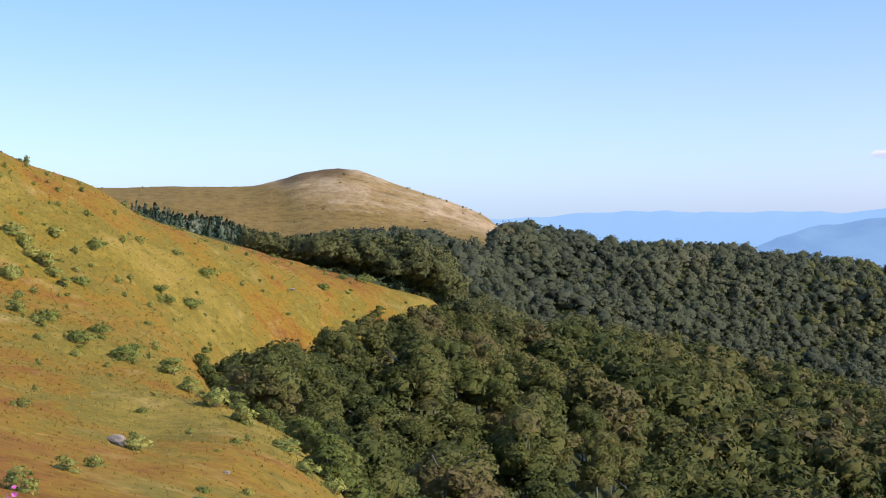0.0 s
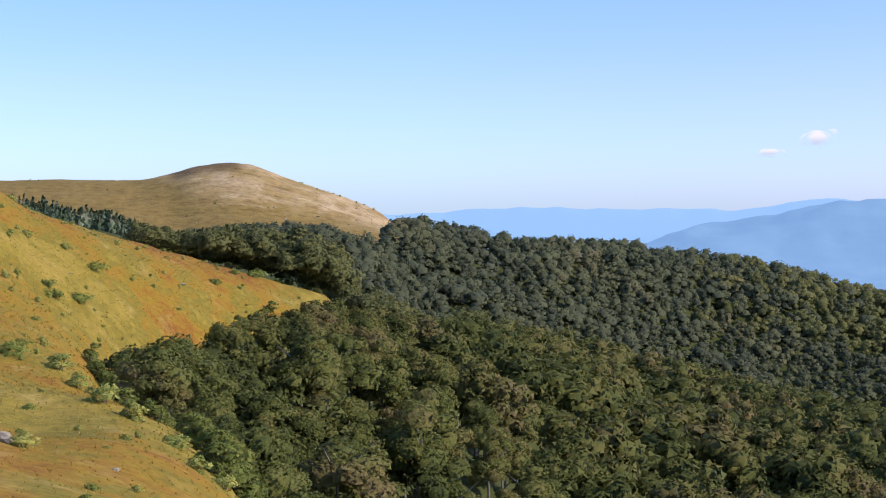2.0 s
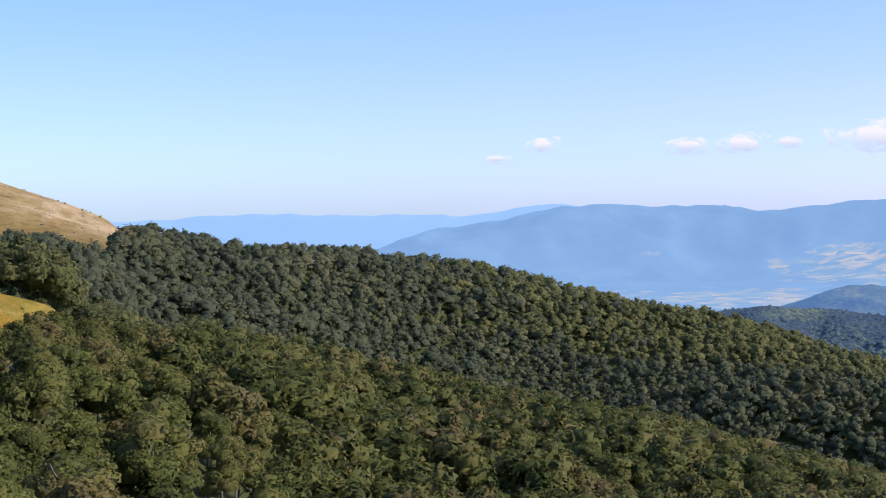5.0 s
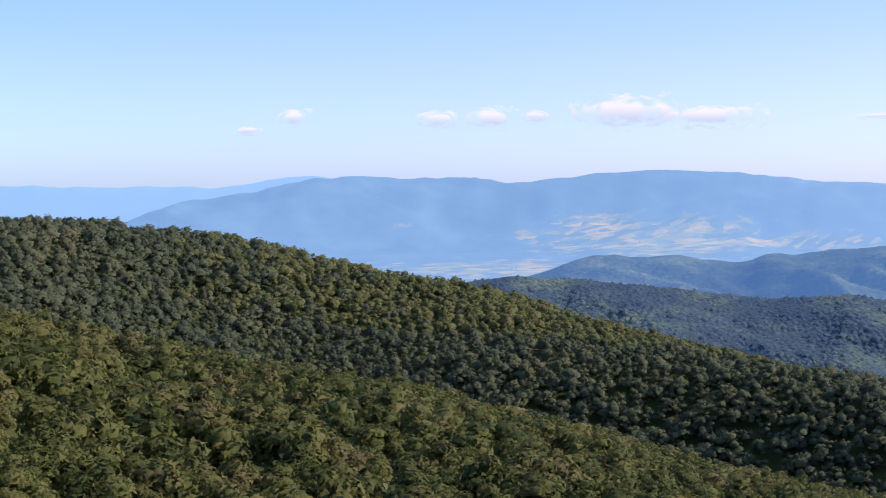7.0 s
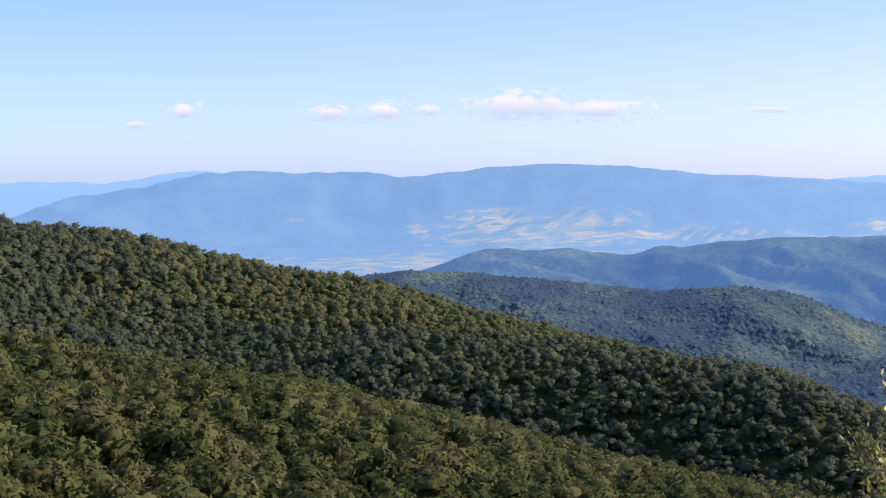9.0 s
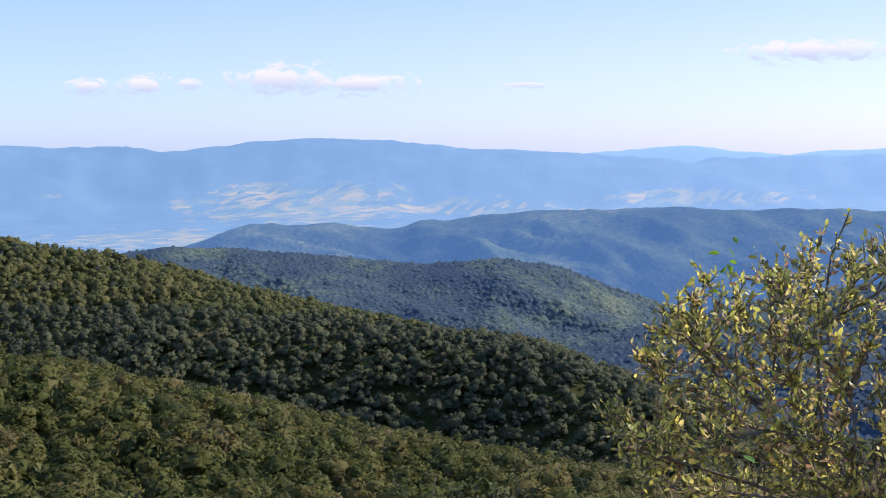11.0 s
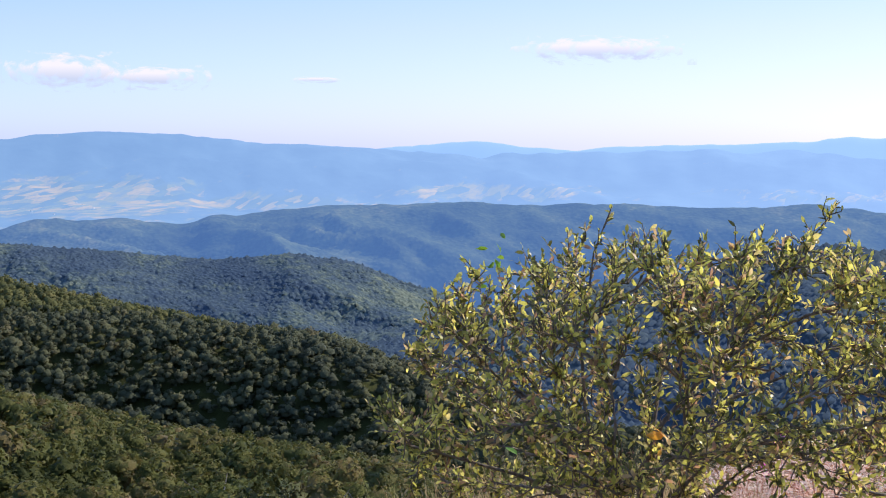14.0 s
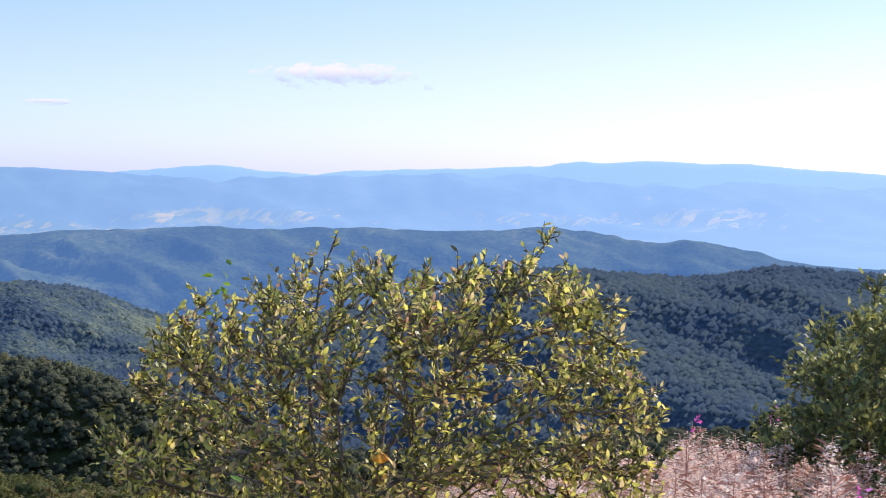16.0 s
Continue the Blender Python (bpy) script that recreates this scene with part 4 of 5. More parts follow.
def build_clouds():
    # bearing, elevation, width, height in degrees
    for az, el, w, h in ((17.82, 2.06, 1.5, 0.75), (16.18, 1.58, 1.1, 0.4), (23.2, 2.02, 2.2, 0.8), (24.98, 2.07, 2.2, 1.0),
                         (26.8, 2.12, 1.5, 0.6), (30.3, 2.3, 4.6, 1.5), (33.5, 2.12, 4.6, 0.95), (39.4, 2.05, 2.2, 0.3),
                         (49.98, 3.2, 7.2, 1.1)):
        far = 4700
        wide, tall = far * radians(w) / 2, far * radians(h) / 2
        u, v = np.meshgrid(np.linspace(-1, 1, 25), np.linspace(-1, 1, 13), indexing="ij")
        bulge = -120 * np.clip(1 - u * u - v * v, 0, 1)
        verts = np.stack([u * wide, bulge, v * tall], -1).reshape(-1, 3)
        i, j = np.meshgrid(np.arange(24), np.arange(12), indexing="ij")
        faces = np.stack([i * 13 + j, (i + 1) * 13 + j, (i + 1) * 13 + j + 1, i * 13 + j + 1], -1).reshape(-1, 4)
        ob = new("backdrop_cloud", mesh_np("cloud", verts, faces, (M_CLOUD,), None, True))
        ob.visible_shadow = False
        a = radians(az)
        ob.matrix_world = Matrix.Translation((far * math.sin(a), far * math.cos(a), far * math.tan(radians(el)))) @ Matrix.Rotation(-a, 4, "Z")
        tagged(ob, "small white cumulus cloud, its grey base shaded into the glow", "cloud", kind="structure")


build_clouds()


# ---- the meadow: shrubs, junipers, stones, tufts ----
def meet(az, el):
    """Distance at which a sight line of that bearing and elevation meets the land."""
    r = np.geomspace(6, 1500, 3000)
    e = np.degrees(np.arctan2(ground_at(np.full(3000, az), r), r))
    return float(r[np.argmax(e >= el)]) if (e >= el).any() else float(r[np.argmax(e)])


def make_shrub(seed, mat, name, label, category, group, high, wide, count, size, lobes):
    rng = np.random.default_rng(seed)
    ob = new(name)
    bits = []
    for k in range(7):
        q = 6.283 * k / 7 + rng.uniform(-0.3, 0.3)
        out = np.array([math.cos(q), math.sin(q), 0]) * wide * 0.33
        bits.append(tube([[0, 0, -0.06], out * 0.4 + [0, 0, high * 0.25], out * 0.8 + [0, 0, high * 0.5]], [0.02 * high, 0.013 * high, 0.004 * high], 4))
    v, f = joined(bits)
    part("stem", mesh_np("stem", v, f, (M_TWIG,), None, True), None, ob)
    v, f, n = crown(rng, high, wide, -0.3 * high, lobes, count, size, tumble=0.5, core=0.62, low=1.6)
    part("foliage", mesh_np("foliage", v, f, (mat,), None, True, n), None, ob)
    return tagged(ob, label, category, group)


SHRUBS = [make_shrub(60 + k, M_SHRUB, "shrub", "small olive green shrub on the meadow", "shrub", "shrubs of the meadow", 1.0, 0.85 + 0.1 * k, 170, 0.092, 5) for k in range(3)]
JUNIPERS = [make_shrub(70 + k, M_JUNIPER, "juniper", "low spreading green juniper on the meadow", "juniper", "junipers of the meadow", 0.5, 1.2, 250, 0.072, 6) for k in range(3)]
SAPLINGS = [make_shrub(80 + k, M_SAPLING, "sapling", "young light green beech sapling by the wood", "sapling", "saplings along the wood", 1.0, 0.55, 330, 0.055, 7) for k in range(3)]
TAKEN = set()


def set_thing(kinds, k, m, scale):
    """Puts the next of a kind in place: the first model itself, then copies."""
    ob = kinds[k % len(kinds)]
    if ob.name in TAKEN:
        ob = copy_thing(ob, m)
    else:
        TAKEN.add(ob.name)
        ob.matrix_basis = m
    ob.scale = scale
    return ob


def grow(kinds, az, r, wide, tall, k):
    turn = Matrix.Rotation(RNG.uniform(0, 6.28), 4, "Z")
    set_thing(kinds, k, Matrix.Translation(place(az, r, -0.03)) @ turn, (wide, wide * RNG.uniform(0.8, 1.2), tall))


# bearing, elevation and width in degrees: the shrubs that stand out
BIG_SHRUBS = ((-14.75, -2.31, 0.95), (-15.2, -2.0, 0.8), (-14.4, -2.7, 0.7), (-14.05, -3.1, 0.6), (-15.45, -1.6, 0.7), (-14.3, -1.25, 0.85), (-15.72, -3.96, 0.95), (-12.91, -1.8, 0.7), (-11.28, -1.53, 0.5), (-10.21, -6.43, 1.25),
              (-9.6, -7.07, 1.1), (-8.57, -7.66, 1.3), (-7.53, -8.3, 1.3), (-9.95, -2, 0.4), (-11.47, -9.17, 1.1), (-14.02, -9.78, 1.2),
              (-15.62, -10.44, 1.6), (-8.48, -9.31, 0.35), (-10.83, -7.18, 0.3), (-7.45, -10.91, 0.6), (-6.07, -9.33, 1.1),
              (-5.13, -10.29, 1.1), (-15.78, -1.23, 0.95), (-15.96, -2.8, 0.85), (-12.01, -3.01, 0.4), (-13.66, -5.66, 0.42), (-4.18, -10.92, 1.1))
BIG_JUNIPERS = ((-13.55, -5.13, 1.1), (-14.64, -4.28, 0.9), (-12.84, -4.81, 0.75), (-11.53, -5.47, 0.65), (-11.94, -5.79, 1.1), (-10.38, -3.73, 0.65),
                (-9.46, -3.91, 0.85), (-10.59, -3.33, 0.55), (-8.93, -2.77, 0.65), (-3.8, -2.97, 0.5), (-4.54, -3.34, 0.5), (-3.06, -3.08, 0.65),
                (-2.21, -3.26, 0.35), (-13.43, -3.03, 0.65), (-15.9, -2.65, 0.85), (-6.42, -2.1, 0.3))


def build_meadow_plants():
    for k, (az, el, w) in enumerate(BIG_SHRUBS):
        r = meet(az, el)
        wide = r * radians(w) * 0.85
        grow(SHRUBS, az, r, wide, wide * RNG.uniform(0.6, 0.9), k)
    for k, (az, el, w) in enumerate(BIG_JUNIPERS):
        r = meet(az, el)
        wide = r * radians(w) / 1.15
        grow(JUNIPERS, az, r, wide, wide * 0.9, k)
    # scattered small ones, thicker towards the upper left
    az, r = scatter(-20, 0.5, 26, 205, 3.0, lambda a, q: (a < wood_edge(q) - 0.4) & (RNG.random(len(a)) < np.interp(a, [-17, -10, 0], [0.55, 0.32, 0.12]) * np.interp(q, [26, 60], [0.3, 1.0]) * (0.4 + 1.6 * (vnoise(q * np.sin(np.radians(a)) / 11, q * np.cos(np.radians(a)) / 11) > 0.5))))
    ok = in_sight(az, r, 0.4)
    for k in range(min(400, ok.sum())):
        size = RNG.uniform(0.2, 0.62)
        grow(SHRUBS if k % 4 else JUNIPERS, az[ok][k], r[ok][k], size, size * RNG.uniform(0.8, 1.5) if k % 4 else size, k)
    # young growth along the edge of the wood
    for k in range(150):
        r = RNG.uniform(44, 215) if k < 80 else RNG.uniform(56, 112)
        az = float(wood_edge(r)) + RNG.normal(0.25, 0.75) * 60 / r
        tall = RNG.uniform(0.7, 2.5)
        grow(SAPLINGS, az, r, tall * 1.1, tall, k)


build_meadow_plants()


def make_rock(seed, size):
    bm = bmesh.new()
    bmesh.ops.create_icosphere(bm, subdivisions=2, radius=1)
    for v in bm.verts:
        k = 0.75 + 0.5 * noise.noise(v.co * 1.3 + Vector((seed * 3.1, 0, 0)))
        v.co = Vector((round(v.co.x * 2.2) / 2.2 * 0.5 + v.co.x * 0.5, v.co.y, v.co.z * 0.62)) * k * size
    ob = part("rock", bm, M_ROCK)
    return tagged(ob, "pale grey weathered stone in the grass", "rock", "stones on the slopes")


ROCKS = [make_rock(k, 1.0) for k in range(3)]


def build_rocks():
    r = meet(-12.08, -8.95)
    set_thing(ROCKS, 0, Matrix.Translation(place(-12.15, r - 0.4, 0.14)), (0.36, 0.26, 0.40))
    spots = [(-9.8, meet(-9.8, -2.9), 0.2), (-8.2, meet(-8.2, -10.1), 0.13), (-5.7, meet(-5.7, -3.35), 0.35)]
    for k in range(46):
        az = RNG.uniform(-6.5, 2.3)
        spots.append((az, RNG.uniform(740, 1100), RNG.uniform(0.6, 1.5)))
    for k, (az, r, size) in enumerate(spots):
        set_thing(ROCKS, k + 1, Matrix.Translation(place(az, r, size * 0.15)) @ Matrix.Rotation(k * 1.7, 4, "Z"), (size * 1.3, size, size * 0.8))


build_rocks()


def build_hill_trees():
    spots = [(-13.98, 0.79, 0.3), (-12.64, 0.44, 0.22), (-10.85, 0.48, 0.18), (-1.34, 0.42, 0.17), (-0.71, 0.18, 0.17),
             (0.14, -0.07, 0.2), (0.77, -0.31, 0.2), (1.41, -0.57, 0.22), (1.08, -1.41, 0.2), (-2.51, -0.5, 0.15), (-8.9, 0.5, 0.12)]
    for k, (az, el, w) in enumerate(spots):
        r = meet(az, el)
        grow(SHRUBS, az, r, r * radians(w) * 0.38, r * radians(w) * 0.5, k)
    for k in range(60):
        az = RNG.uniform(-13, 2.2) if k < 28 else RNG.uniform(-1.2, 2.2)
        r = RNG.uniform(800, 1140) if az > -6 else RNG.uniform(820, 1140)
        s = RNG.uniform(0.6, 1.5)
        grow(SHRUBS, az, r, s, s, k)


build_hill_trees()


def blades(name, label, az, r, mats, tall, wide, per):
    """Tufts of grass blades as one piece of ground cover."""
    n = len(az) * per
    z = np.repeat(ground_at(az, r), per)
    a = np.radians(np.repeat(az, per))
    rr = np.repeat(r, per)
    spread = np.repeat(np.asarray(tall) * np.ones(len(az)), per) * 0.35
    x, y = rr * np.sin(a) + RNG.normal(0, 1, n) * spread, rr * np.cos(a) + RNG.normal(0, 1, n) * spread
    h = np.repeat(np.asarray(tall) * np.ones(len(az)), per) * RNG.uniform(0.5, 1.2, n)
    w = np.repeat(np.asarray(wide) * np.ones(len(az)), per) * RNG.uniform(0.6, 1.3, n)
    q = RNG.uniform(0, 6.283, n)
    lean = RNG.normal(0, 0.35, (n, 2)) * h[:, None]
    base = np.stack([x, y, z - 0.03], 1)
    side = np.stack([np.cos(q) * w, np.sin(q) * w, 0 * q], 1)
    tip = base + np.stack([lean[:, 0], lean[:, 1], h], 1)
    verts = np.stack([base - side, base + side, tip], 1).reshape(-1, 3)
    me = mesh_np(name, verts, np.arange(n * 3).reshape(-1, 3), mats)
    return tagged(new(name, me), label, "grass", kind="stuff")


M_BLADE = leaf_material("meadow_blades", [(0.3, (0.265, 0.148, 0.040)), (0.45, (0.311, 0.198, 0.040)), (0.55, (0.280, 0.234, 0.044)), (0.7, (0.374, 0.312, 0.097))], 0.06, 0.3, 0.3, 0.8, 0.1)
M_STRAW = leaf_material("dry_grass_blades", [(0.3, (0.42, 0.28, 0.15)), (0.5, (0.58, 0.42, 0.25)), (0.7, (0.46, 0.38, 0.16))], 0.8, 0.5, 0.35, 0.7, 0.15)


def build_grass():
    az, r = scatter(-19, 1, 16, 200, 0.62, lambda a, q: (a < wood_edge(q) + 0.5) & (RNG.random(len(a)) < np.interp(q, [16, 60, 120, 200], [1, 0.9, 0.45, 0.22])))
    ok = in_sight(az, r, 0.3)
    az, r = az[ok], r[ok]
    blades("meadow_grass", "golden and rust-red mountain grass and bilberry", az, r, (M_BLADE,), np.interp(r, [20, 100], [0.07, 0.14]), np.interp(r, [20, 100], [0.016, 0.05]), 6)
    az, r = scatter(38, 76, 3.4, 13, 0.12, lambda a, q: RNG.random(len(a)) < 0.75)
    blades("dry_grass", "tall dry straw-coloured grass under the fireweed", az, r, (M_STRAW,), 0.62, 0.0045, 5)


build_grass()


# ---- the willow shrub and its neighbour ----
def leaf_mesh(fold=0.18, curl=0.15):
    v = np.array([[0, 0, 0], [-0.15, 0.25, fold * 0.2], [-0.19, 0.6, fold * 0.22 - curl * 0.3], [0, 1, -curl], [0.19, 0.6, fold * 0.22 - curl * 0.3], [0.15, 0.25, fold * 0.2],
                  [0, 0.28, 0], [0, 0.62, -curl * 0.35]])
    f = np.array([[0, 6, 1], [1, 6, 7], [1, 7, 2], [2, 7, 3], [0, 5, 6], [5, 4, 7], [5, 7, 6], [4, 3, 7]])
    return v, f


LEAF_V, LEAF_F = leaf_mesh()
SMALL_V = np.array([[0, 0, 0], [-0.19, 0.36, 0.06], [-0.16, 0.72, 0.0], [0, 1, -0.14], [0.16, 0.72, 0.0], [0.19, 0.36, 0.06]])
SMALL_F = np.array([[0, 5, 1], [1, 5, 4], [1, 4, 2], [2, 4, 3]])
M_WILLOW = leaf_material("willow_leaves", [(0.15, (0.092, 0.099, 0.033)), (0.34, (0.267, 0.268, 0.067)), (0.50, (0.533, 0.516, 0.114)), (0.66, (0.821, 0.735, 0.162)),
                         (0.84, (0.616, 0.477, 0.228)), (0.94, (0.431, 0.248, 0.143))], 5.0, 0.9, 0.6, 0.38, 0.6)
M_FRESH = leaf_material("fresh_leaves", [(0.3, (0.12, 0.26, 0.02)), (0.7, (0.22, 0.36, 0.04))], 6.0, 0.4, 0.4, 0.35, 0.5)
M_ORANGE = leaf_material("autumn_leaves", [(0.3, (0.75, 0.30, 0.03)), (0.7, (0.85, 0.42, 0.05))], 6.0, 0.3, 0.35, 0.45, 0.4)
M_ALDER = leaf_material("dark_shrub_leaves", [(0.25, (0.12, 0.14, 0.055)), (0.5, (0.22, 0.24, 0.085)), (0.7, (0.38, 0.39, 0.12)), (0.85, (0.56, 0.52, 0.17))], 3.0, 0.6, 0.35, 0.5, 0.3)


def bezier(a, b, c, n):
    t = np.linspace(0, 1, n)[:, None]
    return a * (1 - t) ** 2 + 2 * b * t * (1 - t) + c * t * t


def leafy_shrub(name, label, base, guides, tips, seed, twigs, leaf, mat, thick, single, spread, bare):
    """Stems along the given guides, side branches to the tips, twigs along all, leaves along the twigs."""
    rng = np.random.default_rng(seed)
    ob = new(name)
    ob.matrix_basis = Matrix.Translation(base)
    base_v = np.array(base)
    lines, bones, ways = [], np.zeros((0, 3)), np.zeros((0, 3))

    def lay(line, fat):
        nonlocal bones, ways
        lines.append((line, fat))
        way = np.gradient(line, axis=0)
        bones = np.concatenate([bones, line[2:11]])
        ways = np.concatenate([ways, (way / (np.linalg.norm(way, axis=1, keepdims=True) + 1e-9))[2:11]])

    for guide in guides:
        pts = np.array(guide) - base_v
        at = np.concatenate([[0], np.cumsum(np.linalg.norm(np.diff(pts, axis=0), axis=1))])
        u = np.linspace(0, at[-1], 12)
        line = np.stack([np.interp(u, at, pts[:, k]) for k in range(3)], 1)
        line[1:-1] = 0.5 * line[1:-1] + 0.25 * (line[2:] + line[:-2]) + rng.normal(0, 0.006, (10, 3))
        lay(line, thick * min(1.3, 0.5 + 0.55 * at[-1]))
    for tip in sorted(tips, key=lambda q: np.linalg.norm(np.array(q) - base_v) * rng.uniform(0.7, 1.2)):
        c = np.array(tip) - base_v
        # from the wood that lies near and already heads that way
        to = c - bones
        gap = np.linalg.norm(to, axis=1)
        gap = gap * (1.9 - (to * ways).sum(1) / (gap + 1e-9)) + 0.05 / (gap + 0.02)
        j = np.argmin(gap)
        a, reach = bones[j], np.linalg.norm(c - bones[j])
        line = bezier(a, a + ways[j] * reach * 0.4 + (c - a) * 0.12 + rng.normal(0, 0.02, 3), c, 12)
        line[1:-1] += rng.normal(0, 0.005, (10, 3))
        lay(line, thick * min(0.6, 0.2 + 0.5 * reach))
    spots, bits = [], []
    wood = []
    for line, fat in lines:
        v, f = tube(line, np.interp(np.linspace(0, 1, 12), [0, 0.5, 1], [fat, fat * 0.45, fat * 0.08]), 6)
        wood.append(part("branch", mesh_np("branch", v, f, (M_TWIG,), None, True), None, ob))
        for k in range(twigs if fat < thick else twigs * 2):
            s = rng.uniform(bare, 1.0)
            at = int(s * 10.99)
            p = line[at] + (line[at + 1] - line[at]) * (s * 11 - at)
            way = line[min(at + 1, 11)] - line[at]
            way /= np.linalg.norm(way) + 1e-9
            out = way * 0.55 + rng.normal(0, 0.6, 3) + [0, 0, 0.2]
            out /= np.linalg.norm(out)
            reach = spread * rng.uniform(0.3, 1.0) * (1.1 - 0.6 * s)
            twig = bezier(p, p + out * reach * 0.5 + rng.normal(0, 0.015, 3), p + out * reach + [0, 0, reach * 0.15], 5)
            bits.append(tube(twig[::2], np.linspace(thick * 0.2, thick * 0.07, 3), 3))
            n = int(reach / (leaf * 0.5)) + 2
            for m in range(n):
                u = min((m + rng.random() * 0.8) / n, 0.999)
                j = int(u * 4)
                spots.append((twig[j] + (twig[j + 1] - twig[j]) * (u * 4 - j), twig[j + 1] - twig[j], len(wood) - 1))
        for m in range(14 if fat < thick else 36):
            j = 10 - m // (4 if fat < thick else 6)
            spots.append((line[j] + (line[j + 1] - line[j]) * rng.random(), line[j + 1] - line[j], len(wood) - 1))
    v, f = joined(bits)
    tagged(part("brushwood", mesh_np("brushwood", v, f, (M_TWIG,), None, True), None, ob), kind="stuff")
    turns = []
    for p, way, _ in spots:
        y = way / (np.linalg.norm(way) + 1e-9) * 0.75 + rng.normal(0, 0.5, 3) + [0, 0, 0.12]
        y /= np.linalg.norm(y)
        n = rng.normal(0, 0.65, 3) + [0, 0, 0.7]
        x = np.cross(y, n)
        x /= np.linalg.norm(x) + 1e-9
        turns.append(np.stack([x * rng.uniform(0.85, 1.2), y, np.cross(x, y)], 1) * leaf * rng.uniform(0.55, 1.3))
    P, R = np.array([q[0] for q in spots]), np.array(turns)
    order = rng.permutation(len(P))
    shared = mesh_np("leaf", LEAF_V, LEAF_F, (mat,))
    for k in order[:single]:
        one = part("leaf", shared, None, wood[spots[k][2]])
        m = Matrix(R[k].tolist()).to_4x4()
        m.translation = P[k]
        one.matrix_basis = m
    rest = order[single:]
    V = np.einsum("kij,nj->kni", R[rest], SMALL_V) + P[rest][:, None]
    F = SMALL_F[None] + (np.arange(len(rest)) * len(SMALL_V))[:, None, None]
    tagged(part("foliage", mesh_np("foliage", V.reshape(-1, 3), F.reshape(-1, 3), (mat,)), None, ob), kind="stuff")
    return tagged(ob, label, "shrub")


def sight(az, el, far):
    """A place by bearing, elevation and distance from the eye at the end of the pan."""
    a, e = radians(az), radians(el)
    return np.array([0.096 + far * math.sin(a) * math.cos(e), -0.108 + far * math.cos(a) * math.cos(e), 0.016 + far * math.sin(e)])


WILLOW_TOP = curve("40:-12.00 41:-11.00 43:-6.70 45.5:-5.50 48:-4.90 49.8:-4.10 51:-4.60 52.5:-4.30 54.6:-4.10 56:-4.60 57.7:-4.10 59:-5.30 60.4:-6.20 61.6:-8.40 62.6:-10.50 63.4:-12.50")


# the main branches: bearing, elevation, distance along each
WILLOW_BRANCHES = (
    ((50.9, -14.5, 5.5), (48.8, -12.4, 5.4), (48.5, -11.4, 5.35), (47.4, -10.2, 5.3), (45.5, -8.9, 5.2), (43.1, -6.5, 5.1)),
    ((50.9, -14.5, 5.5), (49.0, -12.2, 5.5), (49.1, -9.8, 5.5), (48.9, -7.2, 5.5), (49.3, -4.6, 5.5), (50.0, -2.7, 5.5)),
    ((50.9, -14.8, 5.4), (48.6, -11.9, 5.2), (47.2, -11.2, 5.1), (45.4, -10.3, 5.0), (44.2, -9.6, 4.95)),
    ((51.3, -14.6, 5.5), (50.8, -11.4, 5.4), (52.2, -10.3, 5.4), (53.8, -8.2, 5.35), (57.4, -6.4, 5.3), (60.6, -5.35, 5.25)),
    ((53.3, -8.9, 5.36), (55.0, -7.3, 5.4), (56.0, -5.9, 5.45), (56.9, -4.3, 5.5), (58.1, -2.7, 5.5)),
    ((51.6, -15.0, 5.4), (52.6, -12.6, 5.3), (54.4, -11.7, 5.2), (56.4, -11.0, 5.1), (61.0, -10.2, 5.05)),
    ((52.0, -15.0, 5.5), (55.4, -11.6, 5.6), (60.4, -11.5, 5.6), (62.0, -11.2, 5.7)),
    ((51.2, -15.0, 5.6), (51.4, -11.0, 5.7), (52.0, -8.0, 5.8), (53.0, -5.8, 5.8), (54.0, -4.2, 5.8)),
    ((51.2, -15.0, 5.5), (53.0, -10.4, 5.7), (57.0, -8.6, 5.9), (60.5, -7.8, 6.0)),
    ((50.8, -15.0, 5.5), (47.6, -12.8, 5.3), (44.0, -12.2, 5.2), (41.6, -11.4, 5.1)),
    ((51.0, -15.0, 5.6), (49.2, -10.4, 5.8), (46.6, -7.4, 5.9), (45.8, -5.2, 5.9)),
)


def willow_tips():
    """Tips all through the crown, close-set along its upper edge."""
    rng = np.random.default_rng(12)
    tips = []
    for k in range(34):
        az = 42.4 + k * 0.6
        tips.append(sight(az, float(WILLOW_TOP(az)) + rng.uniform(-0.5, 0.6), rng.uniform(5.1, 5.9)))
    for k in range(190):
        az = 41.4 + 21.2 * ((k * 0.7549) % 1)
        top = float(WILLOW_TOP(az))
        tips.append(sight(az, top - ((k * 0.5698) % 1) ** 1.1 * (top + 13.6), rng.uniform(4.85, 6.05)))
    return tips


leafy_shrub("willow_shrub", "sparse goat willow shrub with olive and yellowing leaves", place(51.2, 5.5),
            [[place(51.2, 5.5, -0.04), *(sight(*q) for q in b)] if b[0][1] < -14 else [sight(*q) for q in b] for b in WILLOW_BRANCHES],
            willow_tips(), 5, 11, 0.032, M_WILLOW, 0.017, 290, 0.17, 0.2)


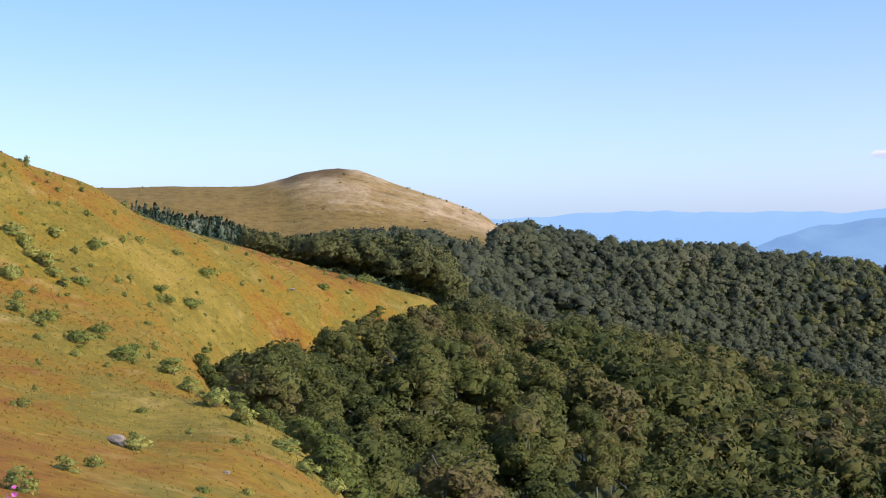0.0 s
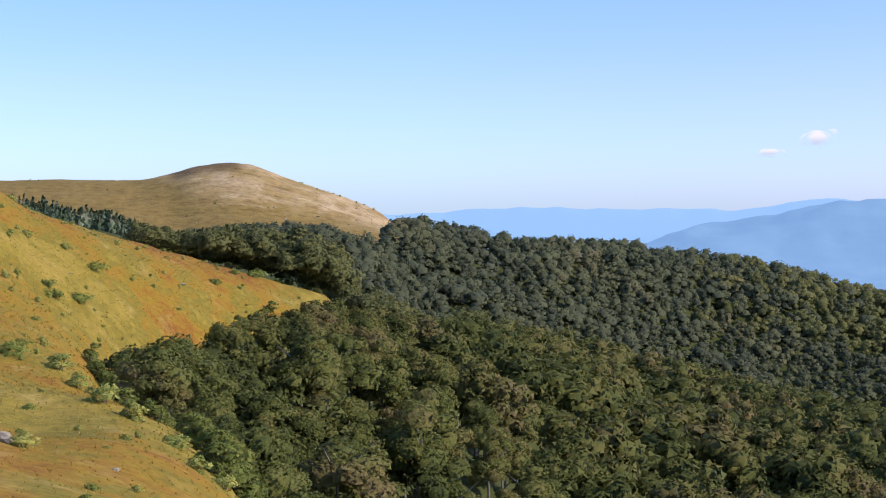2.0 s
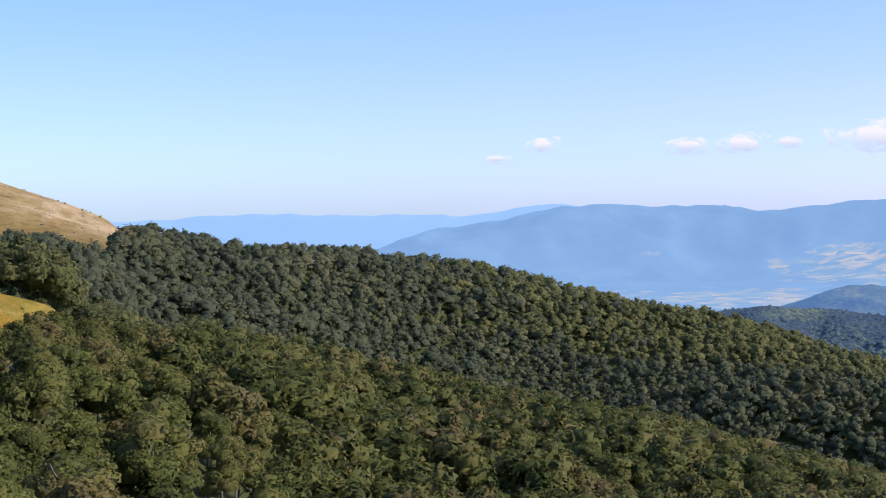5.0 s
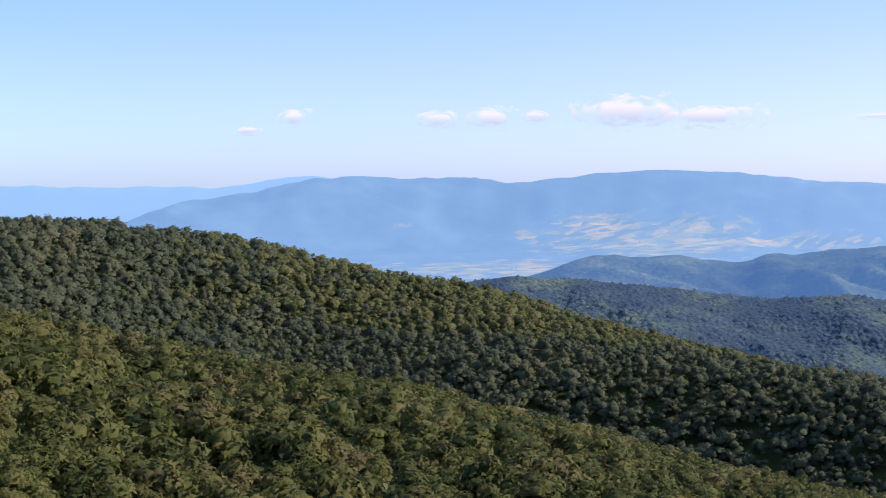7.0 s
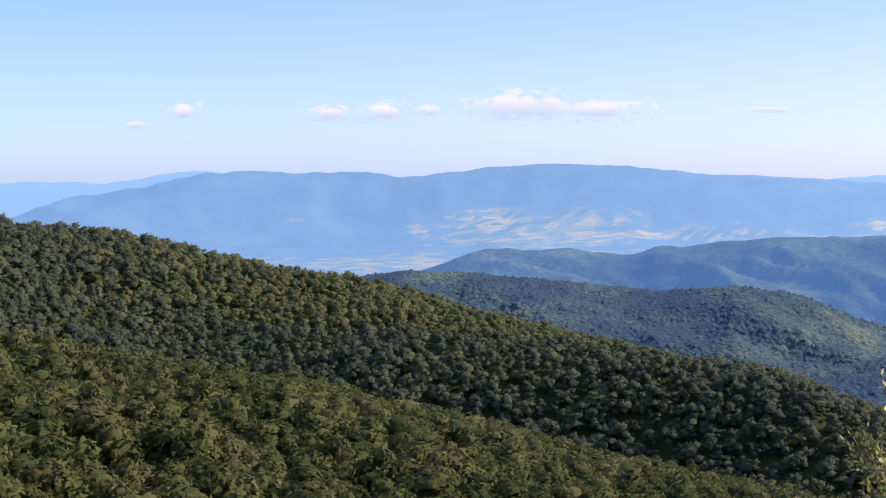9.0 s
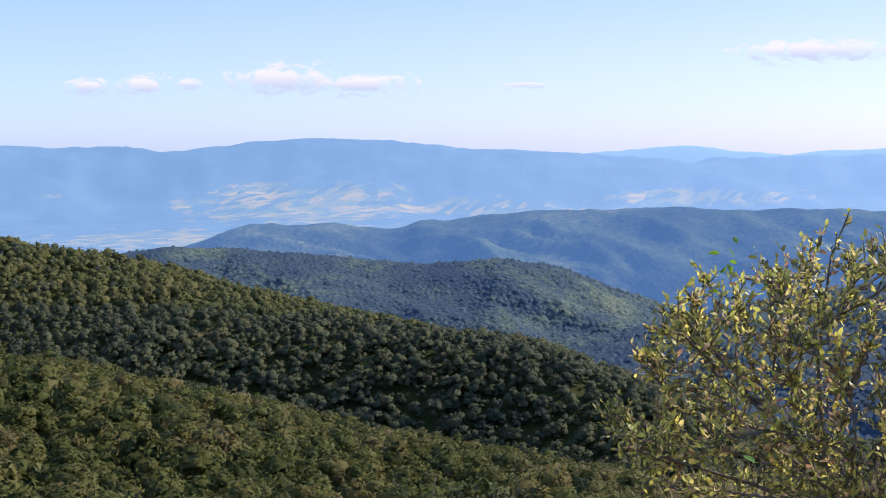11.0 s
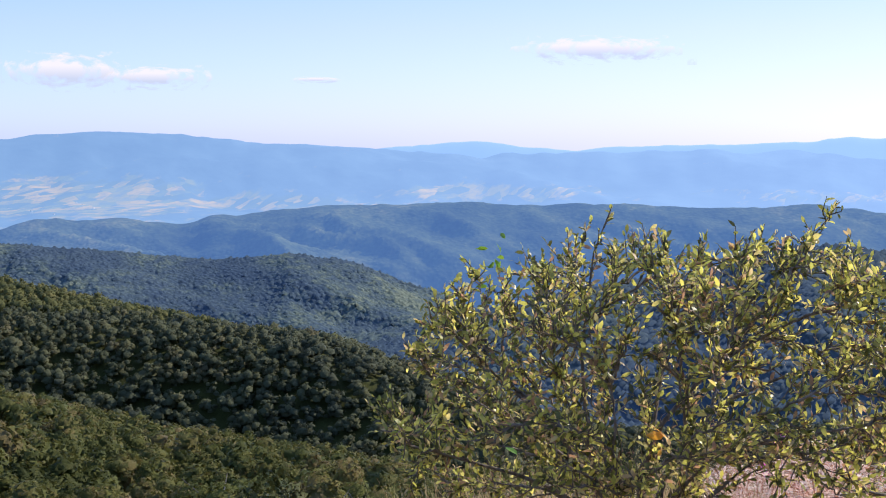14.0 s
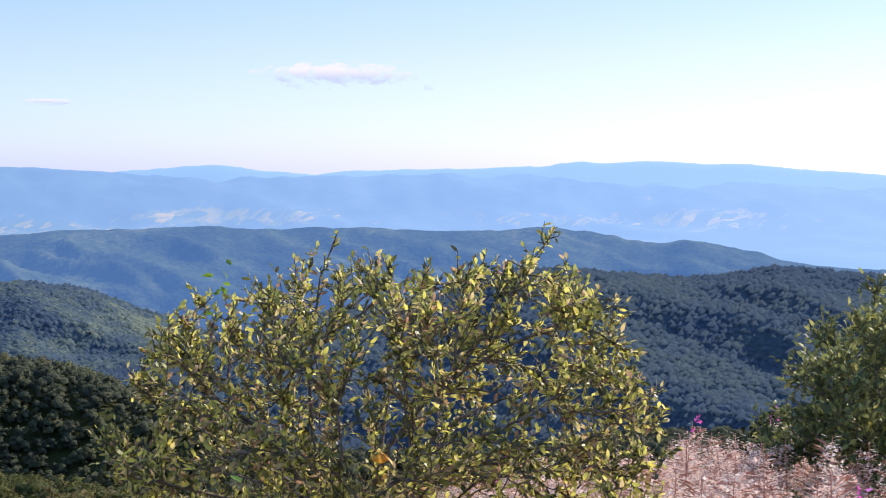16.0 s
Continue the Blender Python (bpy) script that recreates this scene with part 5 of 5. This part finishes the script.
def build_bright_leaves():
    # a few fresh and autumn leaves on the willow
    willow = bpy.data.objects["willow_shrub"]
    fresh, orange = mesh_np("leaf", LEAF_V, LEAF_F, (M_FRESH,)), mesh_np("leaf", LEAF_V, LEAF_F, (M_ORANGE,))
    spots = [(sight(45.6 + RNG.normal(0, 0.22), -5.0 + RNG.normal(0, 0.45), 5.6), fresh, 0.045) for _ in range(12)]
    spots += [(sight(51.95 + q * 0.28, -11.2 - q * 0.35, 4.75), orange, 0.075) for q in (0, 0.6)]
    spots += [(sight(46.4, -12.0, 4.5), fresh, 0.06), (sight(51.7, -11.9, 4.75), orange, 0.045)]
    for p, me, size in spots:
        leaf = part("leaf", me, None, willow)
        leaf.matrix_basis = Matrix.Translation(Vector(p) - willow.matrix_basis.translation) @ Euler(RNG.normal(0.6, 0.6, 3)).to_matrix().to_4x4() @ Matrix.Scale(size, 4)


build_bright_leaves()


def round_tips(az, far, foot, wide, high, count, seed):
    """Tips spread over the outside of a rounded shrub."""
    rng = np.random.default_rng(seed)
    c = np.array(place(az, far))
    tips = []
    for k in range(count):
        d = rng.normal(0, 1, 3)
        d[2] = abs(d[2]) * 1.1 - 0.25
        d /= np.linalg.norm(d)
        k2 = rng.uniform(0.3, 1.0) ** 0.6 * 1.06
        tips.append(c + [d[0] * wide * k2, d[1] * wide * k2, foot + (high - foot) * (0.42 + 0.55 * d[2] * k2)])
    return c, tips


centre, tips = round_tips(75.3, 8.6, 0.1, 1.25, 1.8, 290, 3)
leafy_shrub("alder_shrub", "dense dark green rounded shrub beside the fireweed", centre,
            [[centre - np.array([0, 0, 0.05]), centre + (q - centre) * [0.35, 0.35, 0.55], q] for q in tips[:10]],
            [*tips[10:], sight(69.9, -4.6, 8.0), sight(69.3, -5.6, 8.0), sight(68.4, -7.4, 8.1)],
            9, 20, 0.045, M_ALDER, 0.016, 0, 0.24, 0.1)


# ---- fireweed gone to seed ----
M_STALK = bark_material("fireweed_stalk", (0.46, 0.19, 0.12), (0.66, 0.36, 0.26), 30.0)
M_FLUFF = leaf_material("seed_fluff", [(0.3, (0.78, 0.54, 0.44)), (0.5, (0.90, 0.71, 0.61)), (0.7, (0.96, 0.87, 0.79))], 3.0, 0.5, 0.5, 0.9, 0.0)
M_PETAL = leaf_material("pink_petals", [(0.3, (0.75, 0.10, 0.45)), (0.7, (0.88, 0.26, 0.62))], 6.0, 0.4, 0.35, 0.6, 0.2)
M_REDLEAF = leaf_material("fireweed_leaves", [(0.3, (0.30, 0.26, 0.08)), (0.5, (0.46, 0.25, 0.12)), (0.7, (0.55, 0.36, 0.19))], 4.0, 0.5, 0.35, 0.6, 0.2)


def strips(rng, n, z0, z1, reach, wide, rise):
    """Narrow leaves or pods standing off a stalk."""
    z = rng.uniform(z0, z1, n)
    q = rng.uniform(0, 6.283, n)
    l = reach * rng.uniform(0.6, 1.2, n)
    d = np.stack([np.cos(q), np.sin(q), np.full(n, rise)], 1)
    s = np.stack([-np.sin(q), np.cos(q), 0 * q], 1) * wide
    p = np.stack([0 * z, 0 * z, z], 1)
    v = np.stack([p, p + d * l[:, None] * 0.5 - s, p + d * l[:, None] * [1, 1, 0.7], p + d * l[:, None] * 0.5 + s], 1)
    return v.reshape(-1, 3), (np.arange(n)[:, None] * 4 + np.array([[0, 1, 2, 0, 2, 3]])).reshape(-1, 3)


def make_fireweed(seed, flower):
    rng = np.random.default_rng(seed)
    ob = new("fireweed")
    high = 1.0
    lean = rng.normal(0, 0.05, 2)
    v, f = tube([[0, 0, -0.03], [lean[0] * 0.3, lean[1] * 0.3, 0.5], [lean[0] * 0.6, lean[1] * 0.6, high]], [0.006, 0.005, 0.002], 4)
    pv, pf = strips(rng, 34, 0.45, 0.95, 0.075, 0.0028, 0.6)
    v, f = joined([(v, f), (pv, pf)])
    stalk = part("stalk", mesh_np("stalk", v, f, (M_STALK,)), None, ob)
    tagged(part("leaves", mesh_np("leaves", *strips(rng, 22, 0.05, 0.62, 0.11, 0.008, 0.15), (M_REDLEAF,)), None, ob), kind="stuff")
    n = 150
    z = rng.uniform(0.45, 0.95, n)
    q = rng.uniform(0, 6.283, n)
    rad = rng.uniform(0.01, 0.07, n)
    c = np.stack([np.cos(q) * rad, np.sin(q) * rad, z], 1)
    hairs = strips(rng, 210, 0.45, 0.96, 0.045, 0.0019, 0.35)
    hairs = (hairs[0] + np.repeat(rng.normal(0, 0.024, (210, 3)), 4, 0), hairs[1])
    part("seed_fluff", mesh_np("seed_fluff", *joined([flakes(rng, c, rng.normal(0, 1, (n, 3)), 0.009, 0.1), hairs]), (M_FLUFF,)), None, stalk)["kind"] = "stuff"
    if flower:
        n = 22
        z = rng.uniform(0.9, 1.06, n)
        q = rng.uniform(0, 6.283, n)
        rad = 0.028 * (1.35 - (z - 0.9) * 6)
        c = np.stack([np.cos(q) * rad, np.sin(q) * rad, z], 1)
        part("flower_spike", mesh_np("flower_spike", *sprays(rng, c, c * [1, 1, 0], 0.0105, 0.1), (M_PETAL,)), None, stalk, "magenta flowers at the top of the stalk")["kind"] = "stuff"
    return tagged(ob, "fireweed with magenta flowers above pale seed fluff" if flower else "fireweed stalk gone to pinkish seed fluff", "flower", "fireweed stand")


SEEDED = [make_fireweed(k, False) for k in range(5)]
FLOWERED = [make_fireweed(20 + k, True) for k in range(3)]


def build_fireweed():
    az, r = scatter(55, 75, 5.0, 14, 0.2, lambda a, q: (q > np.interp(a, [55, 60, 66], [5.9, 5.4, 5.0])) & (RNG.random(len(a)) < np.interp(q, [5, 8, 10.5, 14], [0.8, 0.6, 0.35, 0.2])))
    for k in range(len(az)):
        tall = RNG.uniform(0.72, 1.0) * np.interp(az[k], [55, 60, 63, 68], [0.62, 0.8, 0.9, 0.95])
        wide = RNG.uniform(0.9, 1.2)
        m = Matrix.Translation(place(az[k], r[k])) @ Matrix.Rotation(RNG.uniform(0, 6.28), 4, "Z") @ pose(0, 0, 0, RNG.normal(0, 6), RNG.normal(0, 6), 0)
        set_thing(FLOWERED if k % 17 == 0 else SEEDED, k // 17 if k % 17 == 0 else k, m, (wide, wide, tall * (1.1 if k % 17 == 0 else 1)))
    for k, (az1, r1, tall) in enumerate(((-16.0, 6.0, 1.275), (-15.65, 6.1, 1.2), (-15.85, 6.3, 1.3))):
        set_thing(FLOWERED, k, Matrix.Translation(place(az1, r1)), (1, 1, tall))


build_fireweed()


M_SLOPE = leaf_material("slope_bush_leaves", [(0.25, (0.035, 0.045, 0.016)), (0.5, (0.06, 0.07, 0.022)), (0.7, (0.10, 0.09, 0.03))], 0.5, translucent=0.15, spec=0.1, gaps=12.0)
BUSHES = [make_shrub(90 + k, M_SLOPE, "bush", "dark green bush on the steep slope", "bush", "bushes on the slope", 1.0, 0.95, 3200, 0.02, 14) for k in range(2)]


def build_slope_shrubs():
    # bushes on the drop behind the fireweed and below the willow
    for k in range(20):
        az, r = RNG.uniform(66.5, 76), (RNG.uniform(17, 70) if k > 8 else RNG.uniform(15, 20))
        tall = RNG.uniform(1.8, 2.6) * np.interp(r, [15, 70], [0.85, 1.5])
        grow(BUSHES, az, r, tall, tall, k)
    # two brownish trees that reach up from the slope in front
    for k, (az, r, top) in enumerate(((37.2, 46, -11.75), (38.6, 50, -11.9), (35.6, 48, -12.1), (24.4, 60, -12.2), (23.5, 64, -12.5))):
        high = r * math.tan(radians(top)) - float(ground_at(az, r))
        grow(BUSHES, az, r, high * 0.75, high, k)


build_slope_shrubs()


# ---- the far village ----
# plaster and roofs glow too: valley haze painted in as emission
M_PLASTER = haze_material("far_plaster", (0.34, 0.32, 0.30), (0.42, 0.40, 0.37), (0.15, 0.26, 0.45))
M_ROOF = haze_material("far_roof", (0.16, 0.11, 0.09), (0.22, 0.15, 0.12), (0.15, 0.26, 0.45))


def build_village():
    bm = bmesh.new()
    bmesh.ops.create_cube(bm, size=1, matrix=Matrix.Translation((0, 0, 0.5)))
    wall = bpy.data.meshes.new("wall")
    bm.to_mesh(wall)
    bm.free()
    wall.materials.append(M_PLASTER)
    roof = mesh_np("roof", [[-0.55, -0.6, 0.98], [0.55, -0.6, 0.98], [0.55, 0.6, 0.98], [-0.55, 0.6, 0.98], [-0.5, 0, 1.4], [0.5, 0, 1.4]],
                   [[0, 1, 5], [0, 5, 4], [2, 3, 4], [2, 4, 5], [1, 2, 5], [3, 0, 4], [0, 2, 1], [0, 3, 2]], (M_ROOF,))
    house = new("house")
    part("wall", wall, None, house)
    part("roof", roof, None, house)
    tagged(house, "small white village house in the far valley", "house", "houses of the far village")
    azs, rr, z = FAR_LAND["backdrop_range"]
    for k in range(14):
        az = 29.2 + RNG.normal(0, 1.3) if k < 11 else 25.6 + RNG.normal(0, 0.8)
        r = 3980 + RNG.normal(0, 110) if k < 11 else 3560 + RNG.normal(0, 30)
        i, j = int(round((az + 60) / 0.2)), int(np.argmin(np.abs(rr - r)))
        size = RNG.uniform(2.6, 3.8) if k else 6
        a = radians(azs[i])
        m = Matrix.Translation((rr[j] * math.sin(a), rr[j] * math.cos(a), z[i, j] - 1)) @ Matrix.Rotation(RNG.uniform(0, 3), 4, "Z")
        ob = copy_thing(house, m) if k else house
        ob.matrix_basis = m
        ob.scale = (size * 1.3, size, size)


build_village()
